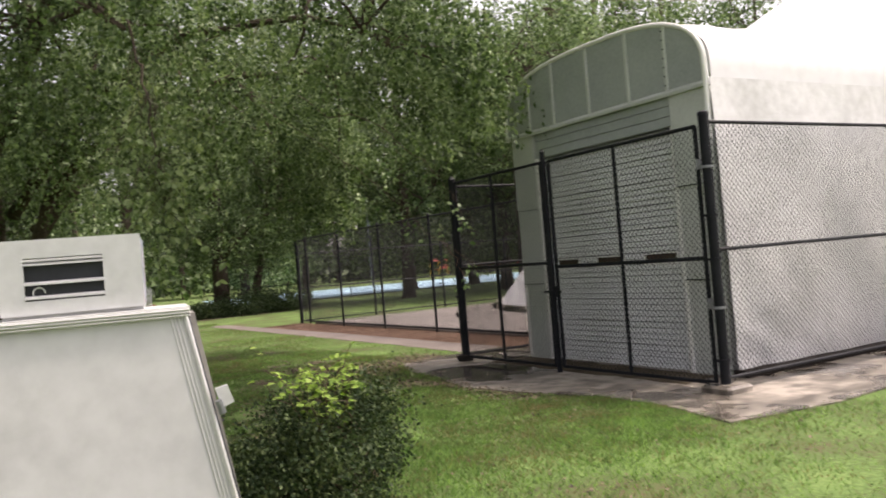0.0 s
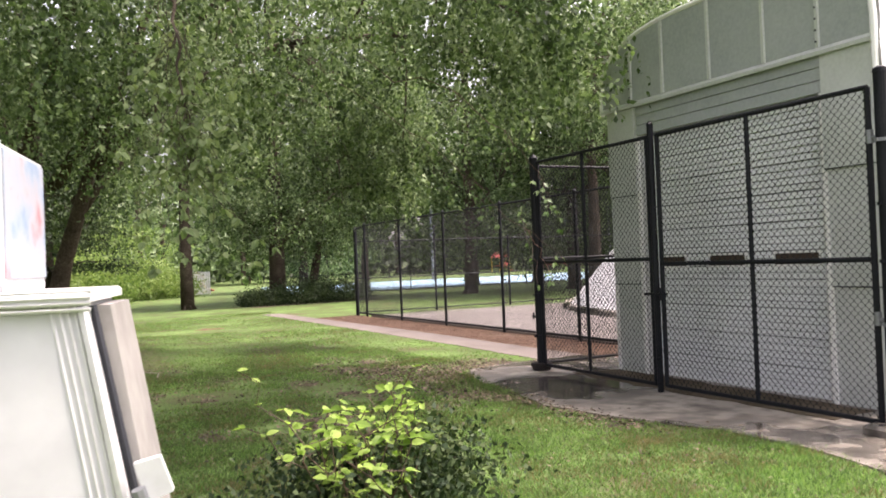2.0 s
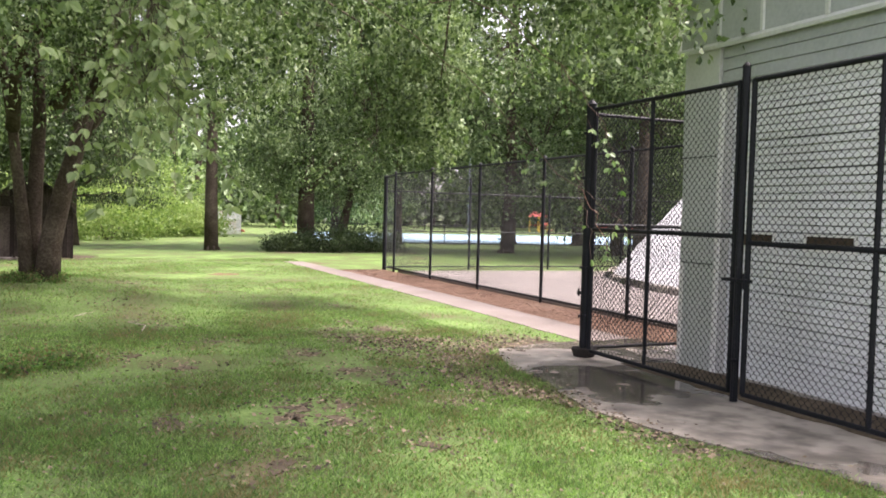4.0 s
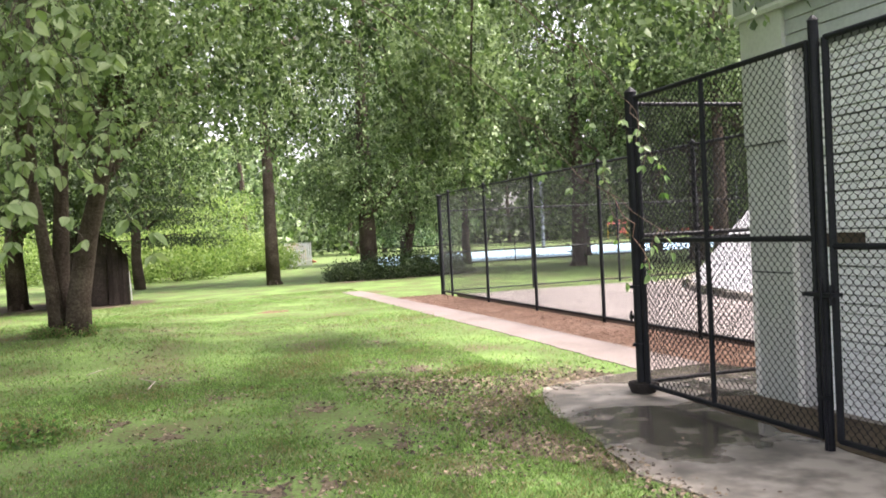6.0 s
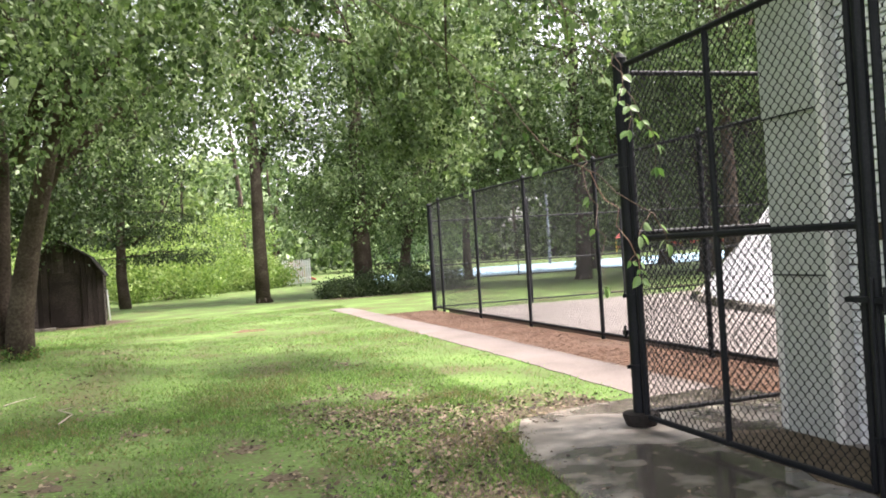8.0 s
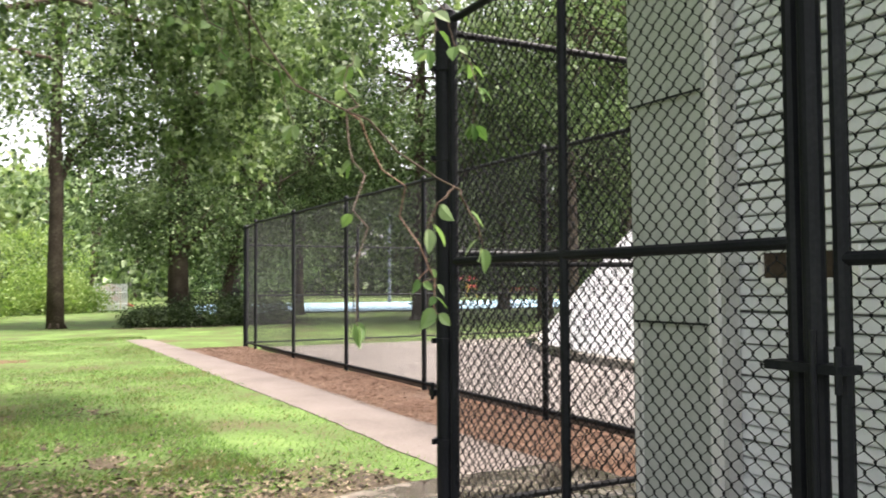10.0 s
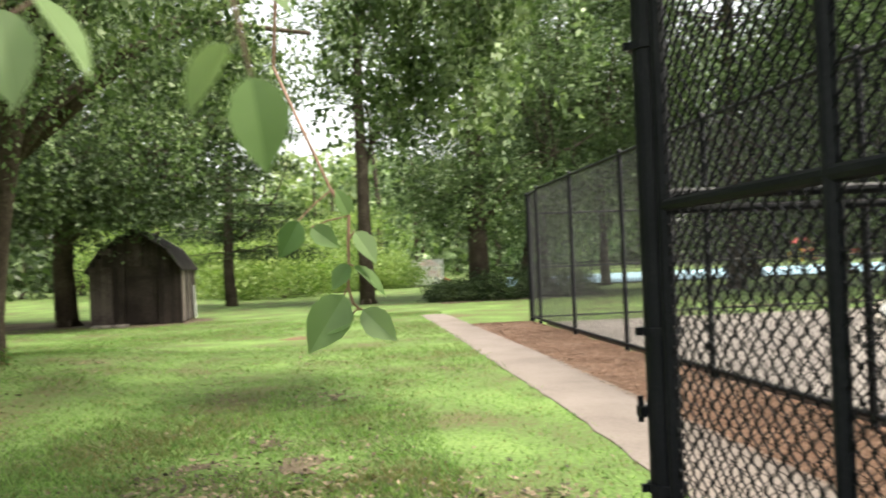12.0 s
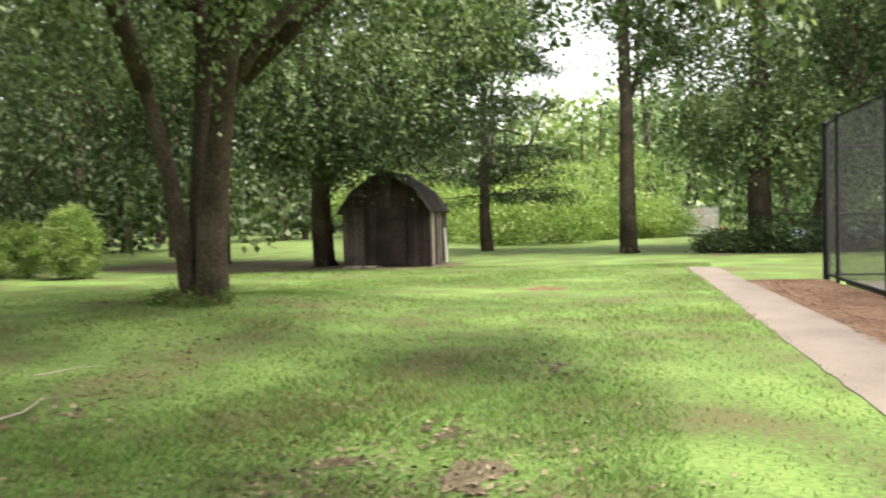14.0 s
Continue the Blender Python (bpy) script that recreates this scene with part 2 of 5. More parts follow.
def leaf_cloud(name, pts, size, droop=0.5, wide=0.5):
    """One mesh of many folded diamond leaves at the given points."""
    n = len(pts)
    size = np.broadcast_to(size, (n,)) * rng.uniform(0.65, 1.3, n)
    d = rng.normal(size=(n, 3))
    d[:, 2] -= droop * 1.6
    d /= np.linalg.norm(d, axis=1)[:, None]
    r = rng.normal(size=(n, 3))
    s = np.cross(d, r)
    s /= np.linalg.norm(s, axis=1)[:, None] + 1e-9
    u = np.cross(s, d)
    L, W = size[:, None], size[:, None] * wide / 2
    co = np.empty((n, 4, 3))
    co[:, 0] = pts
    co[:, 1] = pts + d * L * 0.45 + s * W + u * W * 0.35
    co[:, 2] = pts + d * L
    co[:, 3] = pts + d * L * 0.45 - s * W + u * W * 0.35
    return quads(name, co)


def quads(name, co):
    n, k = co.shape[:2]
    me = bpy.data.meshes.new(name)
    me.vertices.add(n * k)
    me.vertices.foreach_set("co", co.astype(np.float32).ravel())
    me.loops.add(n * k)
    me.loops.foreach_set("vertex_index", np.arange(n * k, dtype=np.int32))
    me.polygons.add(n)
    me.polygons.foreach_set("loop_start", np.arange(0, n * k, k, dtype=np.int32))
    me.update(calc_edges=True)
    return me


def clumps(centers, radii, per, flat=0.7, droop=0.0):
    """Points gathered round centres; with droop they sit along thin shoots that arch out and hang."""
    centers = np.asarray(centers, float)
    n = len(centers)
    radii = np.broadcast_to(np.asarray(radii, float), (n,))
    if not droop:
        o = rng.normal(size=(n, per, 3)) * 0.5
        o[:, :, 2] *= flat
        return (centers[:, None] + o * radii[:, None, None]).reshape(-1, 3)
    row = 18                                              # leaves on a shoot
    k = max(1, per // row)
    o = rng.normal(size=(n, k, 1, 3)) * 0.42
    o[..., 2] *= flat
    a = rng.uniform(0, 2 * math.pi, (n, k, 1))
    t = np.linspace(0.05, 1, row)[None, None] + rng.normal(size=(n, k, row)) * 0.03
    reach = rng.uniform(0.5, 1.5, (n, k, 1)) * droop
    way = np.stack([np.cos(a) * t * (1.1 - 0.5 * t) * reach * 0.75, np.sin(a) * t * (1.1 - 0.5 * t) * reach * 0.75, -np.abs(t) ** 1.5 * reach * 1.05], -1)
    p = centers[:, None, None] + (o + way) * radii[:, None, None, None] + rng.normal(size=(n, k, row, 3)) * 0.035
    return p.reshape(-1, 3)


def bend(a, b, sag=0.0, n=7, wob=0.05):
    """A crooked line from a to b, arched by sag."""
    a, b = np.asarray(a, float), np.asarray(b, float)
    t = np.linspace(0, 1, n)[:, None]
    p = a + (b - a) * t
    p[:, 2] += sag * 4 * (t * (1 - t))[:, 0]
    p[1:-1] += rng.normal(size=(n - 2, 3)) * wob * np.linalg.norm(b - a)
    return p


def inside(px, py, poly):
    res = np.zeros(len(px), bool)
    j = len(poly) - 1
    for i in range(len(poly)):
        (xi, yi), (xj, yj) = poly[i], poly[j]
        cross = ((yi > py) != (yj > py)) & (px < (xj - xi) * (py - yi) / (yj - yi + 1e-12) + xi)
        res ^= cross
        j = i
    return res


def rough_outline(poly, step=0.3, jitter=0.03):
    out = []
    for i, p in enumerate(poly):
        q = poly[(i + 1) % len(poly)]
        k = max(1, int(math.dist(p, q) / step))
        for j in range(k):
            t = j / k
            out.append((p[0] + (q[0] - p[0]) * t + rng.uniform(-jitter, jitter), p[1] + (q[1] - p[1]) * t + rng.uniform(-jitter, jitter)))
    return out


def sheet(name, poly, z, mat, label, category, thick=0.05, jitter=0.03, step=0.3):
    """A thin slab with a worn outline, its top at z."""
    ob = part(name, Shape().prism(rough_outline(poly, step, jitter), 2, z - thick, z), mat)
    return tagged(ob, label, category, kind="structure")


# ---- ground ----
PAD = [(8.4, 13.55), (6.75, 13.5), (5.9, 13.2), (5.5, 12.2), (5.35, 10.9), (5.15, 10.0), (5.35, 8.9), (5.7, 7.9), (5.75, 7.0), (5.45, 5.75),
       (6.86, 5.55), (8.0, 5.6), (14.0, 5.6), (14.0, 7.4), (9.2, 7.5), (9.2, 12.4), (8.4, 12.5)]
PATH_POLY = [(7.38, 13.3), (7.44, 16.8), (7.42, 20.0), (7.38, 26.0), (7.28, 31.6), (7.95, 31.6), (8.12, 26.0), (8.28, 20.0), (8.28, 15.5), (8.3, 13.3)]
MULCH_POLY = [(8.2, 13.2), (8.2, 20.0), (8.05, 27.7), (9.5, 27.75), (9.6, 13.0), (8.3, 12.8)]
COURT_POLY = [(9.56, 12.6), (9.56, 26.6), (16.5, 26.3), (22.0, 26.5), (22.0, 12.6)]
LITTER_POLY = [(4.0, 15.3), (5.2, 14.3), (6.9, 14.25), (7.1, 13.5), (5.8, 13.3), (5.3, 12.2), (5.0, 10.4), (4.5, 11.0), (4.6, 12.6), (4.1, 13.6)]


WORN = [(1.62, 10.6, 0.5), (2.75, 10.85, 0.6), (2.9, 10.3, 0.45), (1.5, 13.9, 0.45), (3.5, 13.55, 0.35), (2.2, 9.2, 0.4), (3.9, 11.6, 0.45), (4.83, 16.2, 0.35), (5.15, 15.3, 0.5), (4.4, 15.5, 0.3), (2.1, 16.4, 0.45), (-1.5, 22.3, 0.6), (1.9, 21.7, 0.4), (1.4, 19.1, 0.4), (5.3, 18.4, 0.4), (2.6, 10.5, 0.45), (3.1, 10.8, 0.4), (2.5, 14.7, 0.5), (2.0, 13.0, 0.5), (3.7, 12.4, 0.5), (3.4, 9.4, 0.4), (4.2, 10.6, 0.4)]


def mound(x, y):
    """The slight rise on which the old tree stands."""
    return 0.25 * np.exp(-((x - 0.1) ** 2 + (y - 21.9) ** 2) / 8.0)


def build_ground():
    """One lawn sheet to the horizon, finer near the walk."""
    xs = np.unique(np.concatenate([np.linspace(-700, -30, 12), np.linspace(-30, 40, 71), np.linspace(40, 700, 12)]))
    ys = np.unique(np.concatenate([np.linspace(-700, -10, 12), np.linspace(-10, 60, 71), np.linspace(60, 700, 12)]))
    gx, gy = np.meshgrid(xs, ys)
    v = np.stack([gx.ravel(), gy.ravel(), mound(gx.ravel(), gy.ravel())], 1)
    nx = len(xs)
    f = [(j * nx + i, j * nx + i + 1, (j + 1) * nx + i + 1, (j + 1) * nx + i) for j in range(len(ys) - 1) for i in range(nx - 1)]
    me = bpy.data.meshes.new("ground")
    me.from_pydata(v.tolist(), [], f)
    me.materials.append(GRASS)
    tagged(new("ground", me), "mown green lawn with worn bare patches", "lawn", kind="structure")
    sheet("pavement", PAD, 0.016, CONCRETE, "damp stained concrete apron before the gates", "concrete apron")
    sheet("path", PATH_POLY, 0.008, PATHWAY, "narrow pale concrete footpath across the lawn", "path", jitter=0.02)
    sheet("mulch_bed", MULCH_POLY, 0.006, MULCH, "red-brown pine straw strip along the fence", "mulch bed", jitter=0.05)
    sheet("court_slab", COURT_POLY, 0.05, COURT, "pinkish worn concrete slab inside the fence", "slab", jitter=0.01, step=1.0)
    sheet("dirt_patch", [(4.0, 25.9), (4.4, 26.5), (4.9, 26.3), (4.75, 25.7), (4.3, 25.6)], 0.006, MULCH, "small bare orange dirt patch in the lawn", "dirt patch", jitter=0.05)
    sheet("litter_bed", [(5.6, 13.7), (6.9, 13.95), (7.05, 13.5), (5.85, 13.3), (5.4, 12.2), (5.2, 10.6), (5.1, 10.1), (4.75, 10.5), (4.6, 11.4), (4.8, 12.6)], 0.004, DIRT, "dark damp soil under fallen leaves", "soil", jitter=0.12)
    sheet("gate_soil", [(6.85, 7.6), (7.5, 7.6), (7.52, 11.75), (6.9, 11.9), (6.8, 10.4)], 0.021, DIRT, "dark soil and leaf crumbs washed along the door", "soil", jitter=0.06)
    sheet("shed_yard", [(-4.5, 30.8), (-1.5, 31.9), (1.1, 32.0), (1.6, 34.5), (-0.5, 36.0), (-9, 37), (-10, 33)], 0.005, DIRT, "bare brown soil round the old shed", "soil", jitter=0.2)
    sheet("tree_bed", [(8.7, 36.9), (8.2, 38.4), (8.8, 41.5), (15, 42), (14.6, 38.4), (11, 37.4)], 0.006, DIRT, "shaded mulch under the dark tree", "soil", jitter=0.2)
    sheet("blue_court", [(13.0, 51.0), (75.0, 47.5), (90.0, 68.0), (17.0, 71.0)], 0.02, BLUE, "pale blue painted sports court", "sports court", jitter=0.0, step=5)

    for cx, cy, r in WORN:
        if mound(cx, cy) < 0.004:
            k = 1.0 if cy > 15 else 0.7
            ring = [(cx + k * r * rng.uniform(0.1, 0.6) * math.cos(a), cy + k * r * rng.uniform(0.15, 0.75) * math.sin(a)) for a in np.linspace(0, 6.28, 10)[:-1]]
            sheet("worn_patch", ring, 0.004, DIRT, "worn bare soil patch in the lawn", "soil", jitter=0.07, step=0.12)


build_ground()


# ---- chain-link fences ----
def link_mesh(u0, u1, z0, z1, place, pitch=0.075, r=0.0021, knots=False):
    """Woven wire: zigzag strands side by side, each a three-sided bar. place(u, w, z) gives the point."""
    cols = int((u1 - u0) / (pitch / 2))
    rows = int((z1 - z0) / (pitch / 2))
    dz = (z1 - z0) / rows
    verts, faces = [], []
    for c in range(cols):
        base = len(verts)
        count = 0
        for k in range(rows + 1):
            u = u0 + pitch / 2 * (c + (1.04 if (k + c) % 2 else -0.04))
            w = 0.003 if (k + c) % 2 else -0.003
            for e in ((-0.16, 0.16) if knots else (0.0,)):
                z = min(z1, max(z0, z0 + (k + e) * dz))
                for du, dw in ((-r, -r), (r, -r), (0, r * 1.4)):
                    verts.append(place(u + du, w * (1 if e <= 0 else -1) + dw, z))
                count += 1
        for k in range(count - 1):
            a, b = base + 3 * k, base + 3 * k + 3
            faces += [(a, a + 1, b + 1, b), (a + 1, a + 2, b + 2, b + 1), (a + 2, a, b, b + 2)]
    me = bpy.data.meshes.new("chain_link")
    me.from_pydata(verts, [], faces)
    return me


def post(parent, x, y, z1, r, name="post", z0=0.0, label="", cap=True):
    s = Shape().tube([(x, y, z0), (x, y, z1)], r, 12)
    if cap:
        s.tube([(x, y, z1 - 0.01), (x, y, z1 + 0.02), (x, y, z1 + 0.05), (x, y, z1 + 0.06)], [r * 1.2, r * 1.2, r * 0.7, 0.005], 12)
    return part(name, s, BLACK, parent, label, smooth=False)


def rail(parent, a, b, r=0.022, name="rail", mat=BLACK):
    return part(name, Shape().tube([a, b], r, 10), mat, parent)


def bands(parent, x, y, heights, r):
    for z in heights:
        part("tension_band", Shape().tube([(x, y, z), (x, y, z + 0.03)], r * 1.25, 12).box((x - r * 1.6, y - 0.010, z), (x, y + 0.010, z + 0.03)), GALV if z in (2.55, 0.95) else BLACK, parent)


FX = 6.705


def along_front(u, w, z):
    return (FX + w, u, z)


def gate(y0, y1, label, stiles, low, high, mid):
    """A gate leaf in the front line from y0 to y1."""
    g = thing("fence_gate", label, "gate", group="front gate leaves")
    for y in (y0, y1):
        part("stile", Shape().tube([(FX, y, low), (FX, y, high)], 0.028, 10), BLACK, g)
    for z in (low, mid, high):
        rail(g, (FX, y0, z), (FX, y1, z), 0.024)
    for y in stiles:
        part("stile", Shape().tube([(FX, y, low), (FX, y, high)], 0.024, 10), BLACK, g)
    part("chain_link", link_mesh(y0, y1, low, high, along_front, 0.075, 0.0029, True), WIRE, g, "black vinyl-coated chain link")
    return g


def front_fence():
    gate(6.98, 9.74, "tall black chain-link gate leaf, closed", [8.37], 0.10, 3.05, 1.53)
    g = gate(9.92, 12.33, "tall black chain-link gate leaf beside the corner post", [11.235], 0.10, 3.05, 1.59)
    part("latch", Shape().box((FX - 0.07, 9.70, 1.16), (FX + 0.03, 10.0, 1.19)).tube([(FX - 0.06, 9.72, 1.1), (FX - 0.06, 9.72, 1.25)], 0.012), BLACK, g, "black steel fork latch")
    corner = thing("gate_post", "thick black steel corner post with bands", "fence post")
    part("pole", Shape().tube([(FX, 6.845, 0.05), (FX, 6.845, 3.16)], 0.06, 16).tube([(FX, 6.845, 3.16), (FX, 6.845, 3.19), (FX, 6.845, 3.21)], [0.066, 0.06, 0.02], 16), BLACK, corner)
    part("footing", Shape().chamfer((FX - 0.20, 6.62, 0.0), (FX + 0.2, 7.05, 0.10), 0.03), CONCRETE, corner, "rough concrete footing")
    bands(corner, FX, 6.845, (0.35, 0.95, 1.5, 2.0, 2.55), 0.06)
    for z in (0.95, 2.55):
        part("hinge", Shape().tube([(FX, 6.845, z + 0.05), (FX, 6.98, z + 0.05)], 0.02).tube([(FX, 6.97, z), (FX, 6.97, z + 0.12)], 0.034), GALV, corner)
    mid = thing("gate_post", "black steel post between the gate leaves", "fence post")
    part("pole", Shape().tube([(FX - 0.02, 9.83, 0.0), (FX - 0.02, 9.83, 3.2)], 0.038, 14).tube([(FX - 0.02, 9.83, 3.19), (FX - 0.02, 9.83, 3.23)], [0.045, 0.01], 14), BLACK, mid)
    part("drop_rod", Shape().tube([(FX - 0.075, 9.80, 0.03), (FX - 0.075, 9.80, 1.3)], 0.011).box((FX - 0.1, 9.78, 0.4), (FX - 0.03, 9.82, 0.43)), BLACK, mid)
    far = thing("gate_post", "thick black steel corner post on a dark block", "fence post")
    part("pole", Shape().tube([(FX, 12.43, 0.1), (FX, 12.43, 3.12)], 0.062, 16).tube([(FX, 12.43, 3.12), (FX, 12.43, 3.18)], [0.07, 0.01], 16), BLACK, far)
    part("footing", Shape().tube([(FX, 12.43, 0.0), (FX, 12.43, 0.09), (FX, 12.43, 0.12), (FX, 12.43, 0.125)], [0.12, 0.155, 0.155, 0.06], 14), ROOFING, far, "dark soiled concrete block")
    bands(far, FX, 12.43, (0.5, 1.1, 2.2, 2.75), 0.062)
    part("hinge", Shape().box((FX - 0.085, 12.45, 0.78), (FX - 0.03, 12.50, 0.82)).tube([(FX - 0.075, 12.475, 0.76), (FX - 0.075, 12.475, 0.86)], 0.012), BLACK, far)

    side = thing("side_fence", "black chain-link panel between corner post and wall", "fence")
    for z in (0.12, 1.64, 3.0):
        rail(side, (FX, 12.43, z), (8.35, 12.43, z), 0.022)
    rail(side, (FX, 12.43, 1.58), (8.35, 12.43, 1.58), 0.018)
    post(side, 8.35, 12.43, 3.0, 0.03)
    part("chain_link", link_mesh(FX, 8.35, 0.1, 3.0, lambda u, w, z: (u, 12.43 + w, z), 0.075, 0.0030, True), WIRE, side)

    tarp_side = thing("side_fence", "black chain-link fence along the tarped wall", "fence")
    for z in (0.16, 1.62, 3.08):
        rail(tarp_side, (FX, 6.845, z), (12.9, 6.845, z), 0.022)
    for x in (12.9,):
        post(tarp_side, x, 6.845, 3.1, 0.035)
    part("chain_link", link_mesh(FX, 12.9, 0.12, 3.08, lambda u, w, z: (u, 6.845 + w, z), 0.075, 0.0031), WIRE, tarp_side)


def court_fence():
    f = thing("court_fence", "tall black chain-link fence along the court", "fence")
    CX = 9.46
    for y in (12.9, 15.33, 18.2, 21.1, 23.95, 26.71):
        post(f, CX, y, 2.9, 0.035)
    post(f, CX, 27.55, 2.82, 0.06)
    for z, r in ((0.10, 0.028), (2.88, 0.024)):
        rail(f, (CX, 12.9, z), (CX, 26.71, z), r)
    rail(f, (CX, 26.71, 2.86), (CX, 27.55, 2.8), 0.02)
    rail(f, (CX, 26.71, 0.1), (CX, 27.55, 0.1), 0.02)
    part("chain_link", link_mesh(12.9, 27.5, 0.08, 2.88, lambda u, w, z: (CX + w, u, z), 0.075, 0.0022), WIRE, f)
    b = thing("court_fence", "black chain-link fence across the court end", "fence")
    for x in (12.3, 15.2, 18.1, 21.0):
        post(b, x, 27.55, 2.45 if x > 12.5 else 2.85, 0.035)
    for z in (0.1, 1.2, 2.4):
        rail(b, (CX, 27.55, z), (21.0, 27.55, z), 0.02)
    part("chain_link", link_mesh(CX, 21.0, 0.08, 2.42, lambda u, w, z: (u, 27.55 + w, z), 0.10, 0.0018), WIRE, b)
    c = thing("court_fence", "black chain-link fence on the court's other side", "fence")
    for y in (14.0, 17.0, 20.0, 23.0, 26.0):
        post(c, 21.0, y, 2.85, 0.035)
    for z in (0.1, 1.4, 2.83):
        rail(c, (21.0, 13.0, z), (21.0, 27.55, z), 0.02)
    low = thing("low_fence", "low black chain-link fence near the blue court", "fence")
    for i in range(9):
        post(low, 12.0 + i * 4.0, 47.0, 1.15, 0.03)
    for z in (0.1, 1.12):
        rail(low, (12.0, 47.0, z), (44.0, 47.0, z), 0.022)
    part("chain_link", link_mesh(12.0, 44.0, 0.08, 1.12, lambda u, w, z: (u, 47.0 + w, z), 0.16, 0.003), WIRE, low)
    tall = thing("tall_fence", "tall chain-link fence behind the blue court", "fence")
    for i in range(10):
        post(tall, 22.0 + i * 7.0, 90.0 - i * 0.6, 3.4, 0.05)
    for z in (0.1, 3.38):
        rail(tall, (22.0, 90.0, z), (85.0, 84.6, z), 0.035)


front_fence()
court_fence()


# ---- entrance building and air dome ----
WX = 7.56                 # plane of the facade
Y0, Y1 = 7.47, 11.80


def arch(y0=Y0, y1=Y1, shoulder=3.92, crown=4.74, n=24):
    """Outline from one shoulder over the crown to the other, nearly a flat ellipse."""
    mid, half = (y0 + y1) / 2, (y1 - y0) / 2
    pts = []
    for i in range(n + 1):
        a = math.pi * i / n
        c, s = math.cos(a), math.sin(a)
        y = mid - half * math.copysign(abs(c) ** 0.70, c)
        pts.append((y, shoulder + (crown - shoulder) * abs(s) ** 0.75))
    return pts


def arch_z(y):
    pts = arch()
    return float(np.interp(y, [p[0] for p in pts], [p[1] for p in pts]))


def building():
    b = thing("entrance_building", "grey metal-clad entrance hall with a rounded roof", "building")
    # gable sheet above the seam
    part("gable_panel", Shape().prism([(Y0, 3.69), *arch(), (Y1, 3.69)], 0, WX - 0.06, WX + 0.02), GREY, b, "grey painted sheet-metal gable")
    part("seam_flashing", Shape().prism([(WX - 0.095, 3.70), (WX - 0.06, 3.74), (WX - 0.06, 3.66), (WX - 0.09, 3.66)], 1, Y0 + 0.01, Y1 - 0.01), PILLAR, b)
    for y in (8.10, 8.82, 9.66, 10.49, 11.13):
        z1 = arch_z(y) - 0.03
        part("rib", Shape().prism([(WX - 0.09, y - 0.025), (WX - 0.09, y + 0.012), (WX - 0.063, y + 0.03), (WX - 0.063, y - 0.03)], 2, 3.74, z1), PILLAR, b)
        if y in (8.10, 11.13):
            s = Shape()
            for k in range(9):
                z = 3.80 + k * 0.12
                if z < z1:
                    s.tube([(WX - 0.100, y, z), (WX - 0.09, y, z)], 0.011, 6)
            part("rivets", s, DARKGAP, b, kind="stuff")
    # header siding over the door
    for k in range(3):
        z0 = 3.28 + k * 0.135
        part("siding_board", Shape().prism([(WX - 0.022, z0), (WX - 0.008, z0 + 0.128), (WX + 0.06, z0 + 0.128), (WX + 0.06, z0)], 1, 8.13, 11.11), GREY, b)
    # pillars, with stepped sheets that overlap
    for y0, y1 in ((Y0, 8.11), (11.13, 11.70)):
        for k, (z0, z1) in enumerate(((0.0, 1.23), (1.23, 2.455), (2.455, 3.67))):
            d = 0.022 * k
            out = [(WX - d, y0), (WX - d, y1), (WX + 0.3, y1), (WX + 0.3, y0)]
            part("pillar_sheet", Shape().prism(out, 2, z0, z1), PILLAR, b, "pale grey pillar cladding")
            # dark strip along the seam draws the shadow below the overlapping sheet
            part("seam", Shape().box((WX - d - 0.004, y0 + 0.004, z0 + 0.002), (WX - d + 0.004, y1 - 0.004, z0 + 0.014)), DARKGAP, b, "dark seam line with the lap's shadow in its colour")
    for y in (8.125, 11.10):
        part("door_jamb", Shape().box((WX - 0.03, y - 0.035, 0.0), (WX + 0.12, y + 0.02, 3.27)), TRIM, b, "white door jamb strip")
        part("guide_rail", Shape().box((WX + 0.0, y + (0.03 if y < 9 else -0.065), 0.0), (WX + 0.1, y + (0.055 if y < 9 else -0.04), 3.30)), ALU, b)
    part("corner_flange", Shape().box((WX - 0.012, 11.655, 0.03), (WX + 0.10, 11.716, 3.66)), TRIM, b, "pale corner flange")
    # edge trim of the gable
    out = arch()
    path = [(WX - 0.05, Y0, 3.0)] + [(WX - 0.05, y, z) for y, z in out] + [(WX - 0.05, Y1, 3.66)]
    part("edge_trim", Shape().tube(path, 0.035, 8), TRIM, b, "pale rolled edge of the membrane")
    # roller door of narrow slats, with a row of small lights
    door = part("roller_door", Shape().box((WX + 0.145, 8.15, 0.0), (WX + 0.19, 11.09, 3.30)), GALV, b, "grey slatted overhead door, shut")
    pitch = 0.0815
    slat = Shape().prism([(-0.030, 0.004), (-0.036, 0.009), (-0.027, 0.070), (-0.018, 0.0765), (0.0, 0.0775), (0.0, 0.003)], 1, 8.17, 11.075).mesh("slat")
    slat.materials.append(SLAT)
    groove = Shape().prism([(-0.030, 0.009), (-0.036, 0.015), (-0.027, 0.070), (-0.018, 0.0765), (0.0, 0.0775), (0.0, 0.012)], 1, 8.17, 11.075).mesh("slat")
    groove.materials.append(SLAT)
    for k in range(40):
        ob = part("slat", groove if k % 4 == 0 else slat, None, door)
        ob.location = (WX + 0.145, 0, k * pitch)
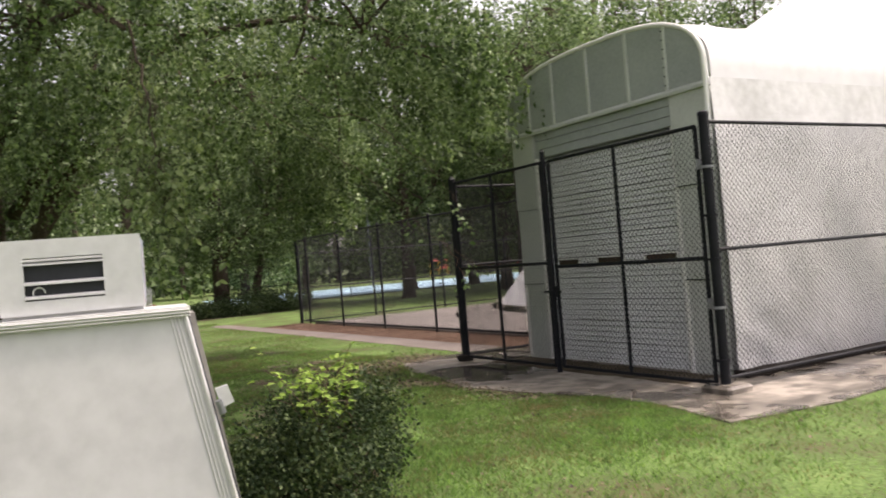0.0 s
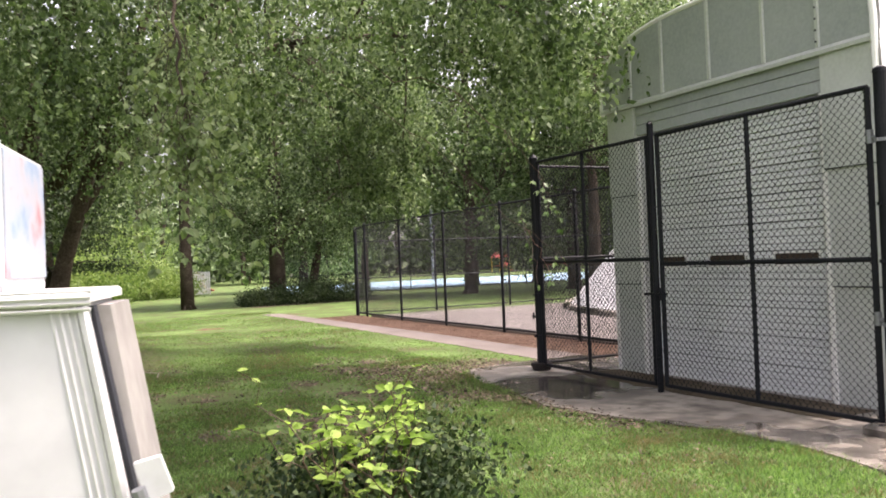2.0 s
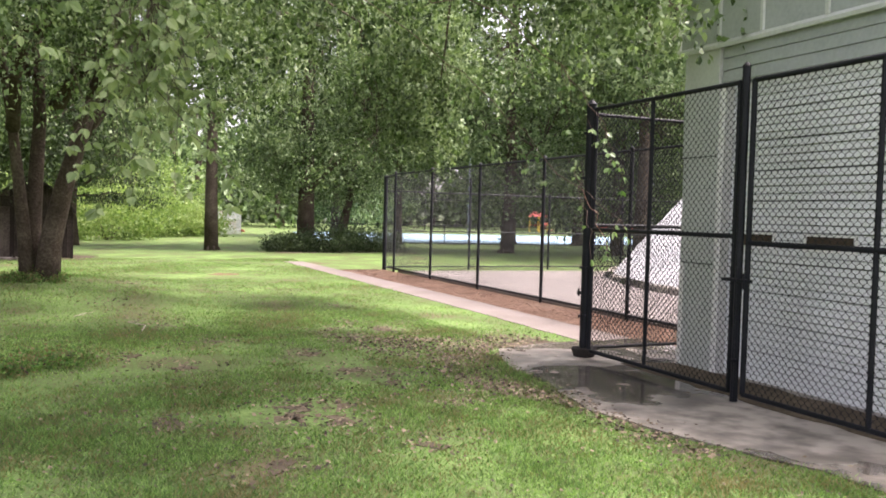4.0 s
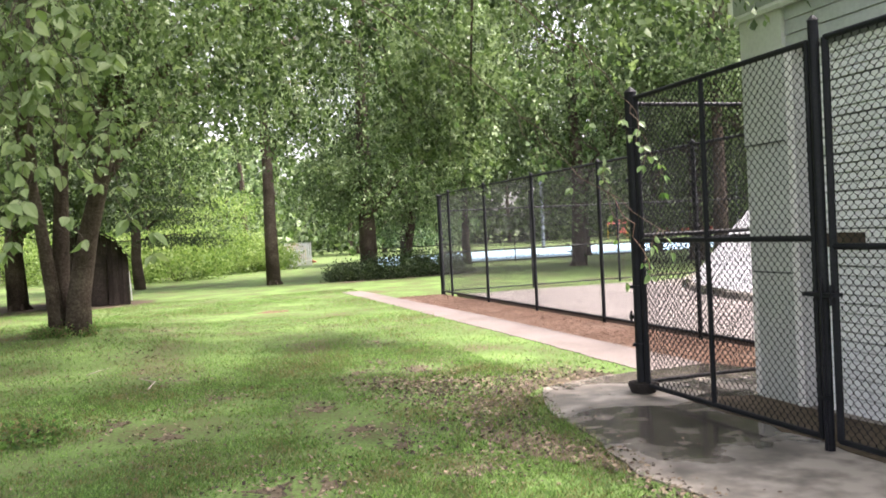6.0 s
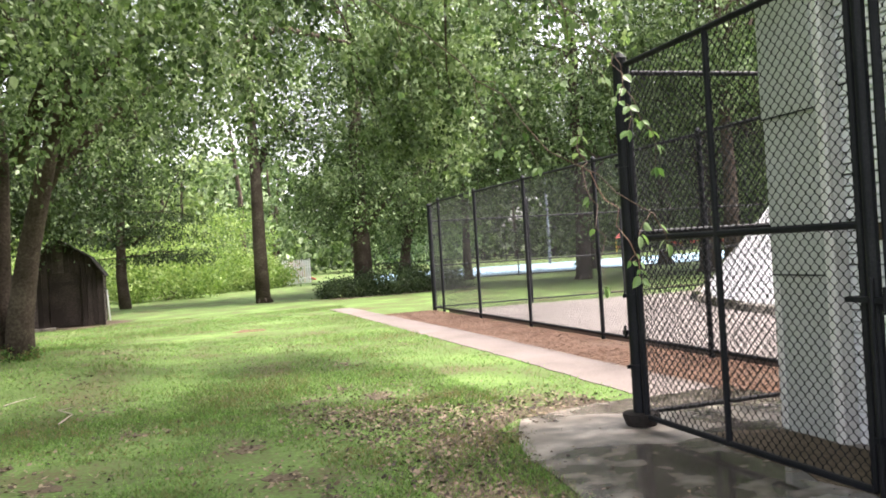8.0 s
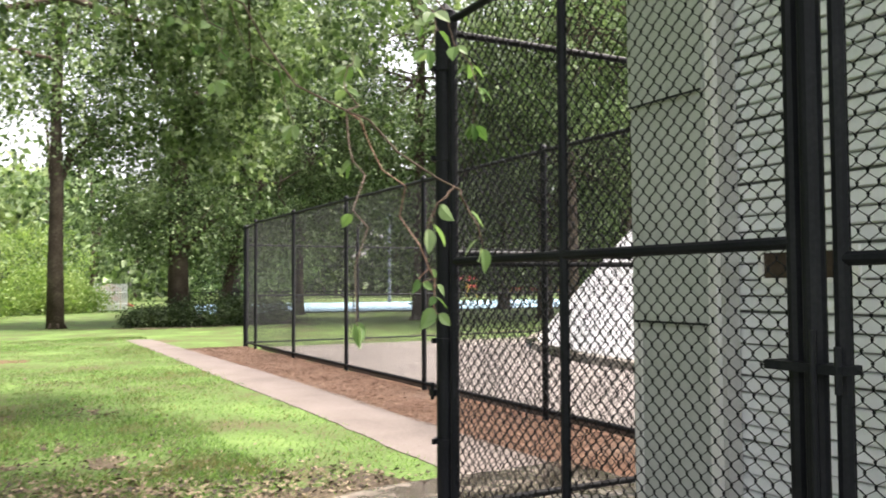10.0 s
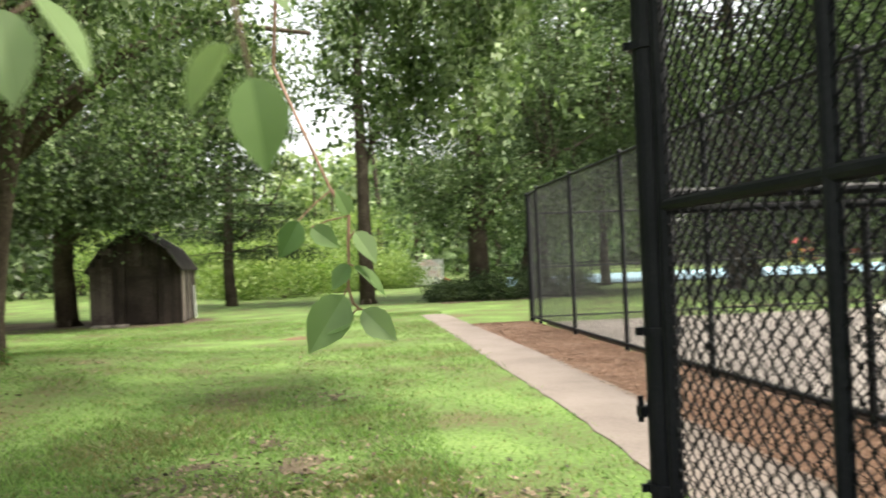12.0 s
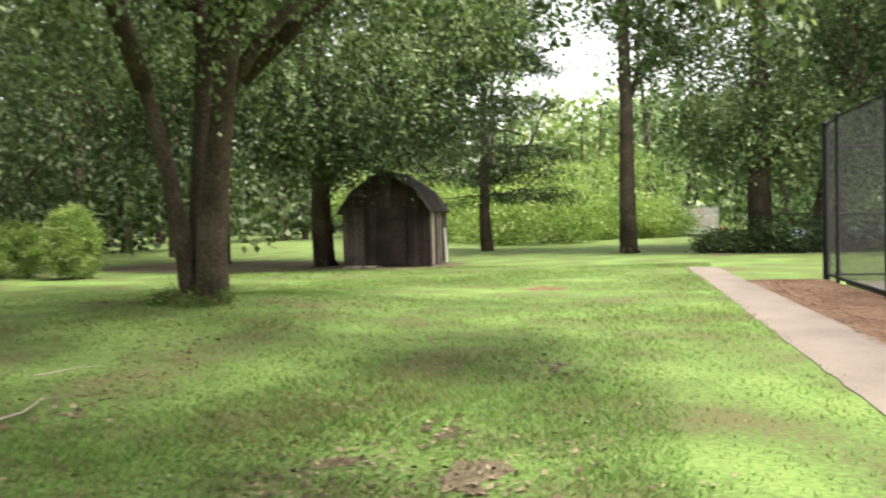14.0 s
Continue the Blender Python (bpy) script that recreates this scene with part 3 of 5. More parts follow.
    for y0, y1 in LITES:
        w = part("window_frame", Shape().box((WX + 0.095, y0 - 0.03, 1.45), (WX + 0.15, y1 + 0.03, 1.475)).box((WX + 0.095, y0 - 0.03, 1.600), (WX + 0.15, y1 + 0.03, 1.625))
                 .box((WX + 0.095, y0 - 0.03, 1.475), (WX + 0.15, y0, 1.600)).box((WX + 0.095, y1, 1.475), (WX + 0.15, y1 + 0.03, 1.600)), TRIM, door, "white window frame")
        part("pane", Shape().box((WX + 0.105, y0, 1.475), (WX + 0.125, y1, 1.600)), LITE, door, "brown tinted door light")
    # membrane roof and its tarped walls behind the facade
    ring = [(Y0, 0.0)] + arch(n=32) + [(Y1, 3.7), (11.66, 3.6), (11.66, 0.0)]
    v, f = [], []
    steps = 26
    for i in range(steps):
        x = WX + 0.06 + i * 0.30
        puff = 0.10 * abs(math.sin(i * 0.9)) + 0.015 * i
        for y, z in ring:
            m = (Y0 + Y1) / 2
            v.append((x, m + (y - m) * (1 + 0.05 * puff * (z > 3)), z + (puff * 0.35 if z > 4.2 else 0)))
    k = len(ring)
    for i in range(steps - 1):
        f += [(i * k + j, i * k + j + 1, (i + 1) * k + j + 1, (i + 1) * k + j) for j in range(k - 1)]
    part("membrane_roof", Shape().add(v, f), FABRIC, b, "white fabric roof, taut over hoops", smooth=True)
    # wrinkled tarp hung inside the side fence
    nu, nz = 70, 34
    v = []
    for j in range(nz + 1):
        for i in range(nu + 1):
            x, z = WX - 0.02 + i * 6.2 / nu, 0.10 + j * 3.67 / nz
            d = 0.05 * noise.noise((x * 1.2, z * 0.7, 3.1)) + 0.028 * math.sin((x * 5 + z * 7) + 3 * noise.noise((x * 2, z * 2, 0))) * max(0.0, 1 - z / 1.6) * max(0.15, 1 - (x - WX) / 2.0)
            v.append((x, 7.36 + d * min(1.0, i / 3 + 0.2) * min(1.0, (nz - j) / 6) + 0.07 * (z / 3.77) ** 2, z))
    f = [(j * (nu + 1) + i, j * (nu + 1) + i + 1, (j + 1) * (nu + 1) + i + 1, (j + 1) * (nu + 1) + i) for j in range(nz) for i in range(nu)]
    part("tarp_wall", Shape().add(v, f), TARP, b, "silver-white wrinkled tarp wall", smooth=True)
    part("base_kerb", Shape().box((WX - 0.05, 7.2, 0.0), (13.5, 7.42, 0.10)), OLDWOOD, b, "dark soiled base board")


LITES = [(10.39, 10.88), (9.38, 9.95), (8.34, 8.93)]
building()


def dome():
    """The air-supported hall: a tall white membrane, rounded at its ends."""
    d = thing("air_dome", "large white air-supported sports dome", "dome")
    cx, cy, ax, ay, az = DOME
    nu, nv = 96, 22
    v, f = [], []
    for j in range(nv + 1):
        r = 1 - (j / nv) * 0.995
        for i in range(nu):
            a = 2 * math.pi * i / nu
            c, sn = math.cos(a), math.sin(a)
            k = (abs(c) ** 2.3 + abs(sn) ** 2.3) ** (-1 / 2.3) * r * (1 + 0.004 * math.cos(24 * a))
            v.append((cx + ax * c * k, cy + ay * sn * k, az * (1 - r ** 1.87)))
    for j in range(nv):
        f += [(j * nu + i, j * nu + (i + 1) % nu, (j + 1) * nu + (i + 1) % nu, (j + 1) * nu + i) for i in range(nu)]
    part("membrane", Shape().add(v, f), FABRIC, d, smooth=True)
    ring = [(math.cos(a), math.sin(a), (abs(math.cos(a)) ** 2.3 + abs(math.sin(a)) ** 2.3) ** (-1 / 2.3)) for a in np.linspace(0, 2 * math.pi, 65)]
    part("anchor_kerb", Shape().tube([(cx + ax * c * k * 1.004, cy + ay * sn * k * 1.004, 0.08) for c, sn, k in ring], 0.14, 6), CONCRETE, d)


DOME = (34.2, 16.9, 20.8, 14.5, 12.8)
dome()


# ---- trees ----
def trunk_shape(lines, sides=9):
    """Tapered limbs, each (points, radius at start, radius at end)."""
    s = Shape()
    for pts, r0, r1 in lines:
        k = len(pts)
        s.tube(pts, [r0 + (r1 - r0) * (i / (k - 1)) ** 0.8 for i in range(k)], sides if r0 > 0.08 else 5)
    return s


def flare(base, r, h=0.5, roots=5):
    """A root flare: ring radii swelling at the foot."""
    s = Shape()
    x, y = base[0], base[1]
    for k in range(roots):
        a = 2 * math.pi * k / roots + rng.uniform(-0.3, 0.3)
        s.tube([(x + math.cos(a) * r * 1.7, y + math.sin(a) * r * 1.7, -0.05), (x + math.cos(a) * r * 0.9, y + math.sin(a) * r * 0.9, h * 0.35), (x + math.cos(a) * r * 0.45, y + math.sin(a) * r * 0.45, h)],
               [r * 0.18, r * 0.38, r * 0.45], 6)
    return s


def tree(name, label, base, lines, centers, radii, per, leaf, mat, droop=0.4, group="", flat=0.7, twigs=True, foot=0.0, wide=0.5, spray=0.0, clear=False):
    t = thing(name, label, "tree", group=group)
    s = trunk_shape(lines)
    if foot:
        fl = flare(base, foot)
        s.add(fl.v, fl.f)
    part("trunk", s, BARK, t, smooth=True)
    c = np.asarray(centers, float)
    pts = clumps(c, radii, per, flat, spray)
    if clear:                                        # no stray leaves low over the walk
        pts = pts[~((pts[:, 2] < np.where((pts[:, 1] < 14.0) & (pts[:, 0] < 5.7), 4.4, 3.3)) & (pts[:, 0] > 1.9) & (pts[:, 1] < 16.0))]
    part("crown", leaf_cloud("crown", pts, leaf, droop, wide), mat, t)
    if twigs:
        tw = Shape()
        ends = np.concatenate([np.asarray(p, float)[len(p) // 2:] for p, _, _ in lines])
        for q in c[:: max(1, len(c) // 160)]:
            a = ends[np.argmin(((ends - q) ** 2).sum(1))]
            tw.tube(bend(a, q, 0.1, 5, 0.05), [0.035, 0.028, 0.02, 0.014, 0.006], 4, cap=False)
        part("branchwork", tw, BARK, t, kind="stuff")
    return t


def blob(center, radii, n, hollow=0.5):
    """Points in an ellipsoid, thinned towards its heart."""
    d = rng.normal(size=(n, 3))
    d /= np.linalg.norm(d, axis=1)[:, None]
    r = (hollow ** 3 + (1 - hollow ** 3) * rng.random(n)) ** (1 / 3)
    return np.asarray(center) + d * r[:, None] * np.asarray(radii)


def big_tree():
    """The wide old tree whose limbs reach over the lawn towards the gates."""
    bx, by = 0.22, 21.8
    j = lambda *p: [np.asarray(q, float) for q in p]
    lines = [
        (j((bx - 0.12, by + 0.08, -0.05), (bx - 0.12, by + 0.08, 0.9), (bx - 0.06, by + 0.1, 2.0), (bx + 0.02, by + 0.12, 3.4), (bx - 0.08, by + 0.2, 6.0), (bx - 0.3, by + 0.4, 9.5)), 0.22, 0.07),
        (j((bx + 0.16, by - 0.12, -0.05), (bx + 0.22, by - 0.22, 0.9), (bx + 0.45, by - 0.45, 2.0), (bx + 0.80, by - 0.78, 3.2), (bx + 1.15, by - 1.1, 4.4), (bx + 1.75, by - 1.6, 6.0), (bx + 2.6, by - 2.2, 8.4)), 0.26, 0.06),
        (j((bx - 0.16, by - 0.08, -0.05), (bx - 0.22, by - 0.16, 1.0), (bx - 0.32, by - 0.4, 2.2), (bx - 0.42, by - 0.75, 3.3), (bx - 0.62, by - 1.2, 4.8), (bx - 1.0, by - 1.9, 7.0)), 0.16, 0.05),
        (j((bx + 0.72, by - 0.7, 2.9), (bx + 1.25, by - 0.6, 3.7), (bx + 2.2, by - 0.3, 4.6), (bx + 3.4, by + 0.1, 5.1), (bx + 4.8, by + 0.4, 5.0)), 0.11, 0.03),
        (j((bx + 1.0, by - 0.95, 3.9), (bx + 1.9, by - 1.2, 4.9), (bx + 2.9, by - 1.8, 5.6), (bx + 4.6, by - 3.4, 6.2), (6.3, 16.2, 5.9), (7.3, 14.2, 5.0)), 0.15, 0.03),
        (j((bx - 0.40, by - 0.70, 3.1), (bx - 0.3, by - 1.5, 4.0), (bx + 0.2, by - 3.5, 5.2), (bx + 0.6, by - 6.5, 6.2), (bx + 1.0, by - 9.0, 5.8), (bx + 1.1, by - 10.6, 5.0)), 0.13, 0.03),
        (j((bx + 0.3, by, 3.6), (bx + 1.6, by - 2.2, 5.6), (bx + 3.2, by - 5.0, 6.6), (bx + 4.6, by - 8.0, 6.2), (bx + 5.0, by - 9.4, 5.6)), 0.15, 0.02),
        (j((bx - 0.15, by, 4.2), (bx - 1.3, by - 0.6, 6.0), (bx - 3.4, by - 1.4, 7.0), (bx - 5.6, by - 2.4, 6.6)), 0.16, 0.03),
        # outer end of this limb carries the unseen shading clumps
        (j((bx + 0.1, by - 0.2, 5.0), (bx + 0.8, by - 4.0, 7.2), (bx + 1.8, by - 8.5, 8.2), (bx + 2.4, by - 12.5, 8.0), (bx + 2.6, by - 16.0, 7.6), (bx + 3.2, by - 18.4, 7.2)), 0.17, 0.03),
        (j((bx + 0.7, by - 0.2, 3.2), (bx + 2.6, by + 0.6, 5.2), (bx + 5.0, by + 1.0, 6.2), (bx + 7.0, by + 0.4, 5.6)), 0.13, 0.03),
        (j((bx - 0.3, by + 0.2, 5.0), (bx - 1.5, by + 2.5, 6.5), (bx - 2.5, by + 5.0, 7.5)), 0.13, 0.03),
    ]
    c = []
    for pts, _, _ in lines[4:]:
        p = np.asarray(pts)
        for i in range(max(2, len(p) // 2 - 1), len(p) - 1):
            for _ in range(7):
                q = p[i] + (p[i + 1] - p[i]) * rng.random() + rng.normal(size=3) * (0.9, 0.9, 0.6)
                q[2] = max(q[2], 3.1 + rng.random() * 0.8)
                c.append(q)
    # upper crown and drooping skirt
    top = blob((-0.2, 20.3, 8.0), (5.0, 6.2, 3.8), 290, 0.5)
    c += list(top[top[:, 2] > 5.2])
    ang = rng.uniform(0, 2 * math.pi, 60)
    for a in ang:
        rad = rng.uniform(0.7, 1.0)
        q = np.array((0.0 + 4.6 * math.cos(a) * rad, 20.0 + 6.0 * math.sin(a) * rad, rng.uniform(3.9, 5.4)))
        c.append(q)
    for q0, n in (((6.6, 18.0, 3.9), 18), ((6.5, 17.8, 5.0), 14), ((7.2, 18.6, 5.2), 10), ((6.15, 11.4, 4.5), 14), ((6.2, 12.0, 5.2), 12), ((7.0, 13.4, 5.4), 8), ((6.6, 14.4, 6.6), 7), ((7.6, 14.6, 6.6), 6), ((6.9, 12.8, 6.6), 8), ((5.0, 14.6, 5.2), 4), ((3.4, 15.5, 4.6), 10)):
        for _ in range(n):
            c.append(np.asarray(q0) + rng.normal(size=3) * (0.4, 0.5, 0.45))
    over = np.stack([rng.uniform(-1.5, 7.8, 122), rng.uniform(10.5, 20.0, 122), rng.uniform(5.6, 9.6, 122)], 1)
    c += list(over[((over[:, 0] < 6.6) | (over[:, 1] > 12.6)) & ~((over[:, 0] > 1.8) & (over[:, 0] < 5.6) & (over[:, 1] > 14.5))])
    # high canopy over the start of the walk, added out of view for its shade
    high = np.stack([rng.uniform(1.4, 5.2, 70), rng.uniform(4.2, 10.6, 70), rng.uniform(6.5, 8.8, 70)], 1)
    c += list(high[(high[:, 0] < 3.7) | (high[:, 1] > 7.4)])
    # unseen clumps high by the entrance, added to shade the near lawn
    c += list(np.stack([rng.uniform(5.6, 8.4, 60), rng.uniform(7.2, 11.6, 60), rng.uniform(9.2, 10.6, 60)], 1))
    c += list(blob((0.1, 20.4, 5.2), (3.6, 3.0, 1.7), 60, 0.3))
    # further unseen clumps whose shadow falls on the lawn at left
    c += list(np.stack([rng.uniform(3.8, 6.2, 50), rng.uniform(6.0, 10.8, 50), rng.uniform(7.2, 8.8, 50)], 1))
    c = np.asarray(c)
    c = c[~((c[:, 0] > 6.8) & (c[:, 1] < 12.3) & (c[:, 2] < 7.5))]
    size = np.where((c[:, 2] < 5.6) & (c[:, 0] > 5.4) & (c[:, 1] > 16.5), 0.5, rng.uniform(0.6, 1.05, len(c)))
    tree("broadleaf_tree", "old spreading tree with several stems and drooping leafy branches", (bx, by), lines, c, size, 270, 0.09, LEAF, 0.7, foot=0.30, flat=0.75, wide=0.6, spray=0.9, clear=True)


def leaf(s, at, d, n, size):
    d, n = Vector(d).normalized(), Vector(n)
    w = d.cross(n).normalized()
    n = w.cross(d).normalized()
    outline = [(0, 0.0), (0.08, 0.16), (0.2, 0.27), (0.24, 0.265), (0.38, 0.325), (0.42, 0.31), (0.56, 0.29), (0.6, 0.265), (0.74, 0.19), (0.78, 0.165), (0.9, 0.07), (1.0, 0.0)]
    k = len(outline)
    v, f = [], []
    for t, h in outline:
        m = Vector(at) + d * t * size + n * (-0.10 * size * t * t)
        v += [m + w * h * size + n * h * size * 0.28, m, m - w * h * size + n * h * size * 0.28]
    for i in range(k - 1):
        a = 3 * i
        f += [(a, a + 1, a + 4, a + 3), (a + 1, a + 2, a + 5, a + 4)]
    s.add(v, f)


def hanging_twigs():
    """Thin sprays with broad toothed leaves that hang before the walker."""
    def strand(t, pts, r0, r1, sprays, dense, mat=LEAF_NEAR):
        stem, leaves = Shape(), Shape()
        pts = np.asarray(pts, float)
        crook = np.concatenate([bend(pts[i], pts[i + 1], 0, 5, 0.03)[: 5 if i == len(pts) - 2 else 4] for i in range(len(pts) - 1)])
        stem.tube(crook, np.linspace(r0, r1, len(crook)), 6)
        for at, tip, n in sprays:
            q = pts[at]
            p = bend(q, tip, 0.02, 8, 0.035)
            stem.tube(p, np.linspace(0.0035, 0.0014, 8), 5)
            for k in range(n):
                o = p[rng.integers(2, 8)]
                side = rng.uniform(0, 2 * math.pi)
                d = Vector((math.cos(side) * 0.8, math.sin(side) * 0.8, -rng.uniform(0.3, 1.1)))
                o2 = o + np.asarray(d) * 0.012
                stem.tube([o, o2], 0.001, 4)
                leaf(leaves, o2, d, (rng.normal() * 0.6, rng.normal() * 0.6 - 0.3, 1.0), rng.uniform(0.045, 0.075) * dense)
            leaf(leaves, p[-1], (0.15, 0.05, -1), (0.3, -1, 0.3), 0.07)
        part("stem", stem, BARK if dense > 1.2 else TWIG, t)
        part("foliage", leaves, mat, t, kind="stuff")

    t = thing("hanging_branch", "thin drooping branch with broad green leaves", "branch")
    main = [(4.3, 15.0, 4.9), (4.9, 12.8, 3.5), (5.1, 11.6, 2.75), (5.3, 10.5, 2.02), (5.42, 9.98, 1.72)]
    strand(t, main, 0.006, 0.0026, [(4, (5.30, 9.92, 1.60), 2), (4, (5.47, 9.92, 1.55), 3), (3, (5.12, 9.97, 1.36), 5),
                                   (2, (5.35, 11.2, 2.1), 12), (2, (5.0, 11.0, 2.2), 10), (3, (5.45, 10.8, 2.3), 8), (1, (5.2, 12.3, 2.7), 14), (1, (4.7, 12.2, 2.8), 14)], 1)
    # one spray of broad leaves hanging lowest
    o = Vector((5.532, 10.33, 1.413))
    t = thing("hanging_branch", "reddish hanging twig tip with broad pale leaves", "branch")
    stem, leaves = Shape(), Shape()
    stem.tube(bend((5.3, 10.5, 2.02), o + Vector((-0.018, 0, 0.092)), 0.03, 8, 0.03), np.linspace(0.003, 0.0019, 8), 6)
    way = [o + Vector((a, 0, b)) for a, b in ((-0.018, 0.092), (0.002, 0.06), (0.0, 0.028), (0.0, 0.0), (-0.002, -0.025), (0.003, -0.044), (0.011, -0.053))]
    stem.tube(way, np.linspace(0.0024, 0.0015, 7), 6)
    for at, d, n, size in (((0.008, 0.041), (0.026, -0.037), (0.5, -1, 0.5), 0.047), ((0.005, 0.0), (0.04, -0.035), (0.8, -0.45, 0.8), 0.055), ((0.0, 0.002), (-0.02, -0.027), (-0.4, -1, 0.1), 0.037),
                           ((-0.007, -0.034), (-0.042, -0.064), (0.1, -1, 0.2), 0.082), ((0.003, -0.056), (-0.034, -0.022), (0, -0.8, 0.6), 0.042), ((0.014, -0.053), (0.037, -0.036), (-0.1, -1, 0.1), 0.056),
                           ((-0.043, 0.048), (0.03, -0.023), (-0.7, -0.5, 0.7), 0.042), ((0.002, 0.061), (-0.012, 0.028), (0.5, -1, 0.2), 0.036), ((-0.058, 0.056), (-0.02, -0.04), (0.3, -1, 0), 0.05)):
        q = o + Vector((at[0], -0.004, at[1]))
        w = min(way, key=lambda p: (p - q).length)
        stem.tube([w, (w + q) / 2 + Vector((0, 0, 0.002)), q], 0.0011, 5)
        leaf(leaves, q, (d[0], -0.006, d[1]), n, size)
    part("stem", stem, RED_TWIG, t)
    part("foliage", leaves, LEAF_NEAR, t, kind="stuff")
    t = thing("hanging_branch", "thin leafy branch hanging towards the lawn", "branch")
    main = [(4.9, 14.6, 5.0), (5.3, 12.2, 4.0), (5.5, 11.2, 3.3), (5.6, 10.6, 2.7)]
    strand(t, main, 0.009, 0.003, [(3, (5.72, 10.4, 2.0), 14), (3, (5.5, 10.3, 2.2), 12), (2, (5.75, 10.9, 2.5), 16), (2, (5.4, 10.9, 2.6), 16), (1, (5.6, 11.9, 3.2), 18), (1, (5.2, 11.8, 3.2), 18)], 1)
    t = thing("low_bough", "low bough with large pale leaves over the lawn", "branch")
    main = [(1.5, 12.6, 5.6), (1.5, 11.6, 4.9), (1.45, 10.8, 4.1), (1.42, 10.3, 3.3), (1.4, 10.1, 2.6)]
    sprays = [(int(rng.integers(1, 5)), (1.42 + rng.normal() * 0.34, 10.1 + rng.normal() * 0.3, rng.uniform(1.65, 3.6)), 14) for _ in range(58)]
    strand(t, main, 0.025, 0.006, sprays, 1.5, LEAF_PALE)


def straight_tree(name, label, x, y, h, r, c, radii, per, leaf, mat, crown0, group="", lean=(0, 0), limbs=7, **kw):
    top = np.array((x + lean[0], y + lean[1], h))
    main = bend((x, y, -0.05), top, 0, 8, 0.003)
    lines = [(main, r, r * 0.25)]
    c = np.asarray(c)
    for k in range(limbs):
        q = c[rng.integers(len(c))]
        z = max(crown0 * 0.8, q[2] - 1.5)
        a = main[min(7, int(z / h * 7))]
        lines.append((bend(a, q, 0.4, 6, 0.04), r * 0.35, 0.02))
    return tree(name, label, (x, y), lines, c, radii, per, leaf, mat, group=group, foot=r * 0.75, **kw)


big_tree()
hanging_twigs()

# tall bare-stemmed pine beyond the path's end
c = np.concatenate([blob((6.2, 39.2, 12.5), (3.0, 3.0, 5.5), 120, 0.3), blob((7.4, 39.4, 7.0), (1.8, 1.6, 1.8), 22, 0.3)])
straight_tree("pine_tree", "tall straight tree with a bare dark trunk", 6.0, 39.2, 17.0, 0.30, c, 0.9, 150, 0.16, LEAF, 7.0)
# dark tree with ivy-like skirts near the path's end
c = np.concatenate([blob((11.8, 40.2, 10.2), (5.4, 3.8, 8.2), 300, 0.5), blob((11.2, 39.6, 3.6), (3.8, 2.8, 1.6), 40, 0.3), blob((9.0, 40.0, 4.2), (2.2, 2.2, 1.6), 26, 0.3)])
straight_tree("broadleaf_tree", "dense dark tree with low-hanging foliage", 10.2, 40.0, 18.0, 0.42, c, 1.15, 165, 0.16, LEAF, 3.0)
straight_tree("broadleaf_tree", "leaning dark stem beside the dense tree", 11.9, 40.6, 9.0, 0.25, blob((15.5, 41.5, 9.2), (4.6, 3.4, 6.6), 190, 0.4), 1.1, 160, 0.16, LEAF, 3.0, lean=(1.8, 0.4))
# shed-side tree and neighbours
straight_tree("broadleaf_tree", "thick-stemmed tree leaning over the shed", -2.55, 33.9, 12.0, 0.33, np.concatenate([blob((-2.2, 33.6, 7.4), (4.8, 3.8, 4.0), 170, 0.4), blob((0.4, 33.8, 4.0), (2.4, 1.6, 1.0), 26, 0.3), blob((-1.4, 31.7, 3.5), (2.4, 0.9, 0.75), 50, 0.2), blob((1.6, 33.6, 6.4), (2.4, 2.2, 1.6), 50, 0.2)]), 1.1, 190, 0.15, LEAF_DARK_SHADE, 3.4)
straight_tree("broadleaf_tree", "tree with a dense crown in the shade", -6.6, 35.5, 12.0, 0.3, blob((-6.8, 35.0, 6.8), (4.2, 3.6, 4.4), 150, 0.4), 1.15, 170, 0.16, LEAF_DARK_SHADE, 3.0)
straight_tree("broadleaf_tree", "tree with a dense crown in the shade", -11.5, 30.5, 11.0, 0.3, blob((-11.5, 30.5, 5.6), (4.6, 4.0, 4.6), 170, 0.4), 1.15, 170, 0.16, LEAF_DARK_SHADE, 2.6)
straight_tree("broadleaf_tree", "tree with a dense crown in the shade", -9.0, 22.5, 11.0, 0.3, blob((-8.6, 22.5, 6.2), (4.2, 4.2, 4.2), 160, 0.4), 1.15, 170, 0.15, LEAF_DARK_SHADE, 2.8)
straight_tree("broadleaf_tree", "tree with a dense crown in the shade", -7.5, 14.0, 11.0, 0.32, blob((-6.8, 14.5, 6.6), (3.8, 4.2, 4.0), 150, 0.4), 1.1, 170, 0.13, LEAF_DARK_SHADE, 3.0)


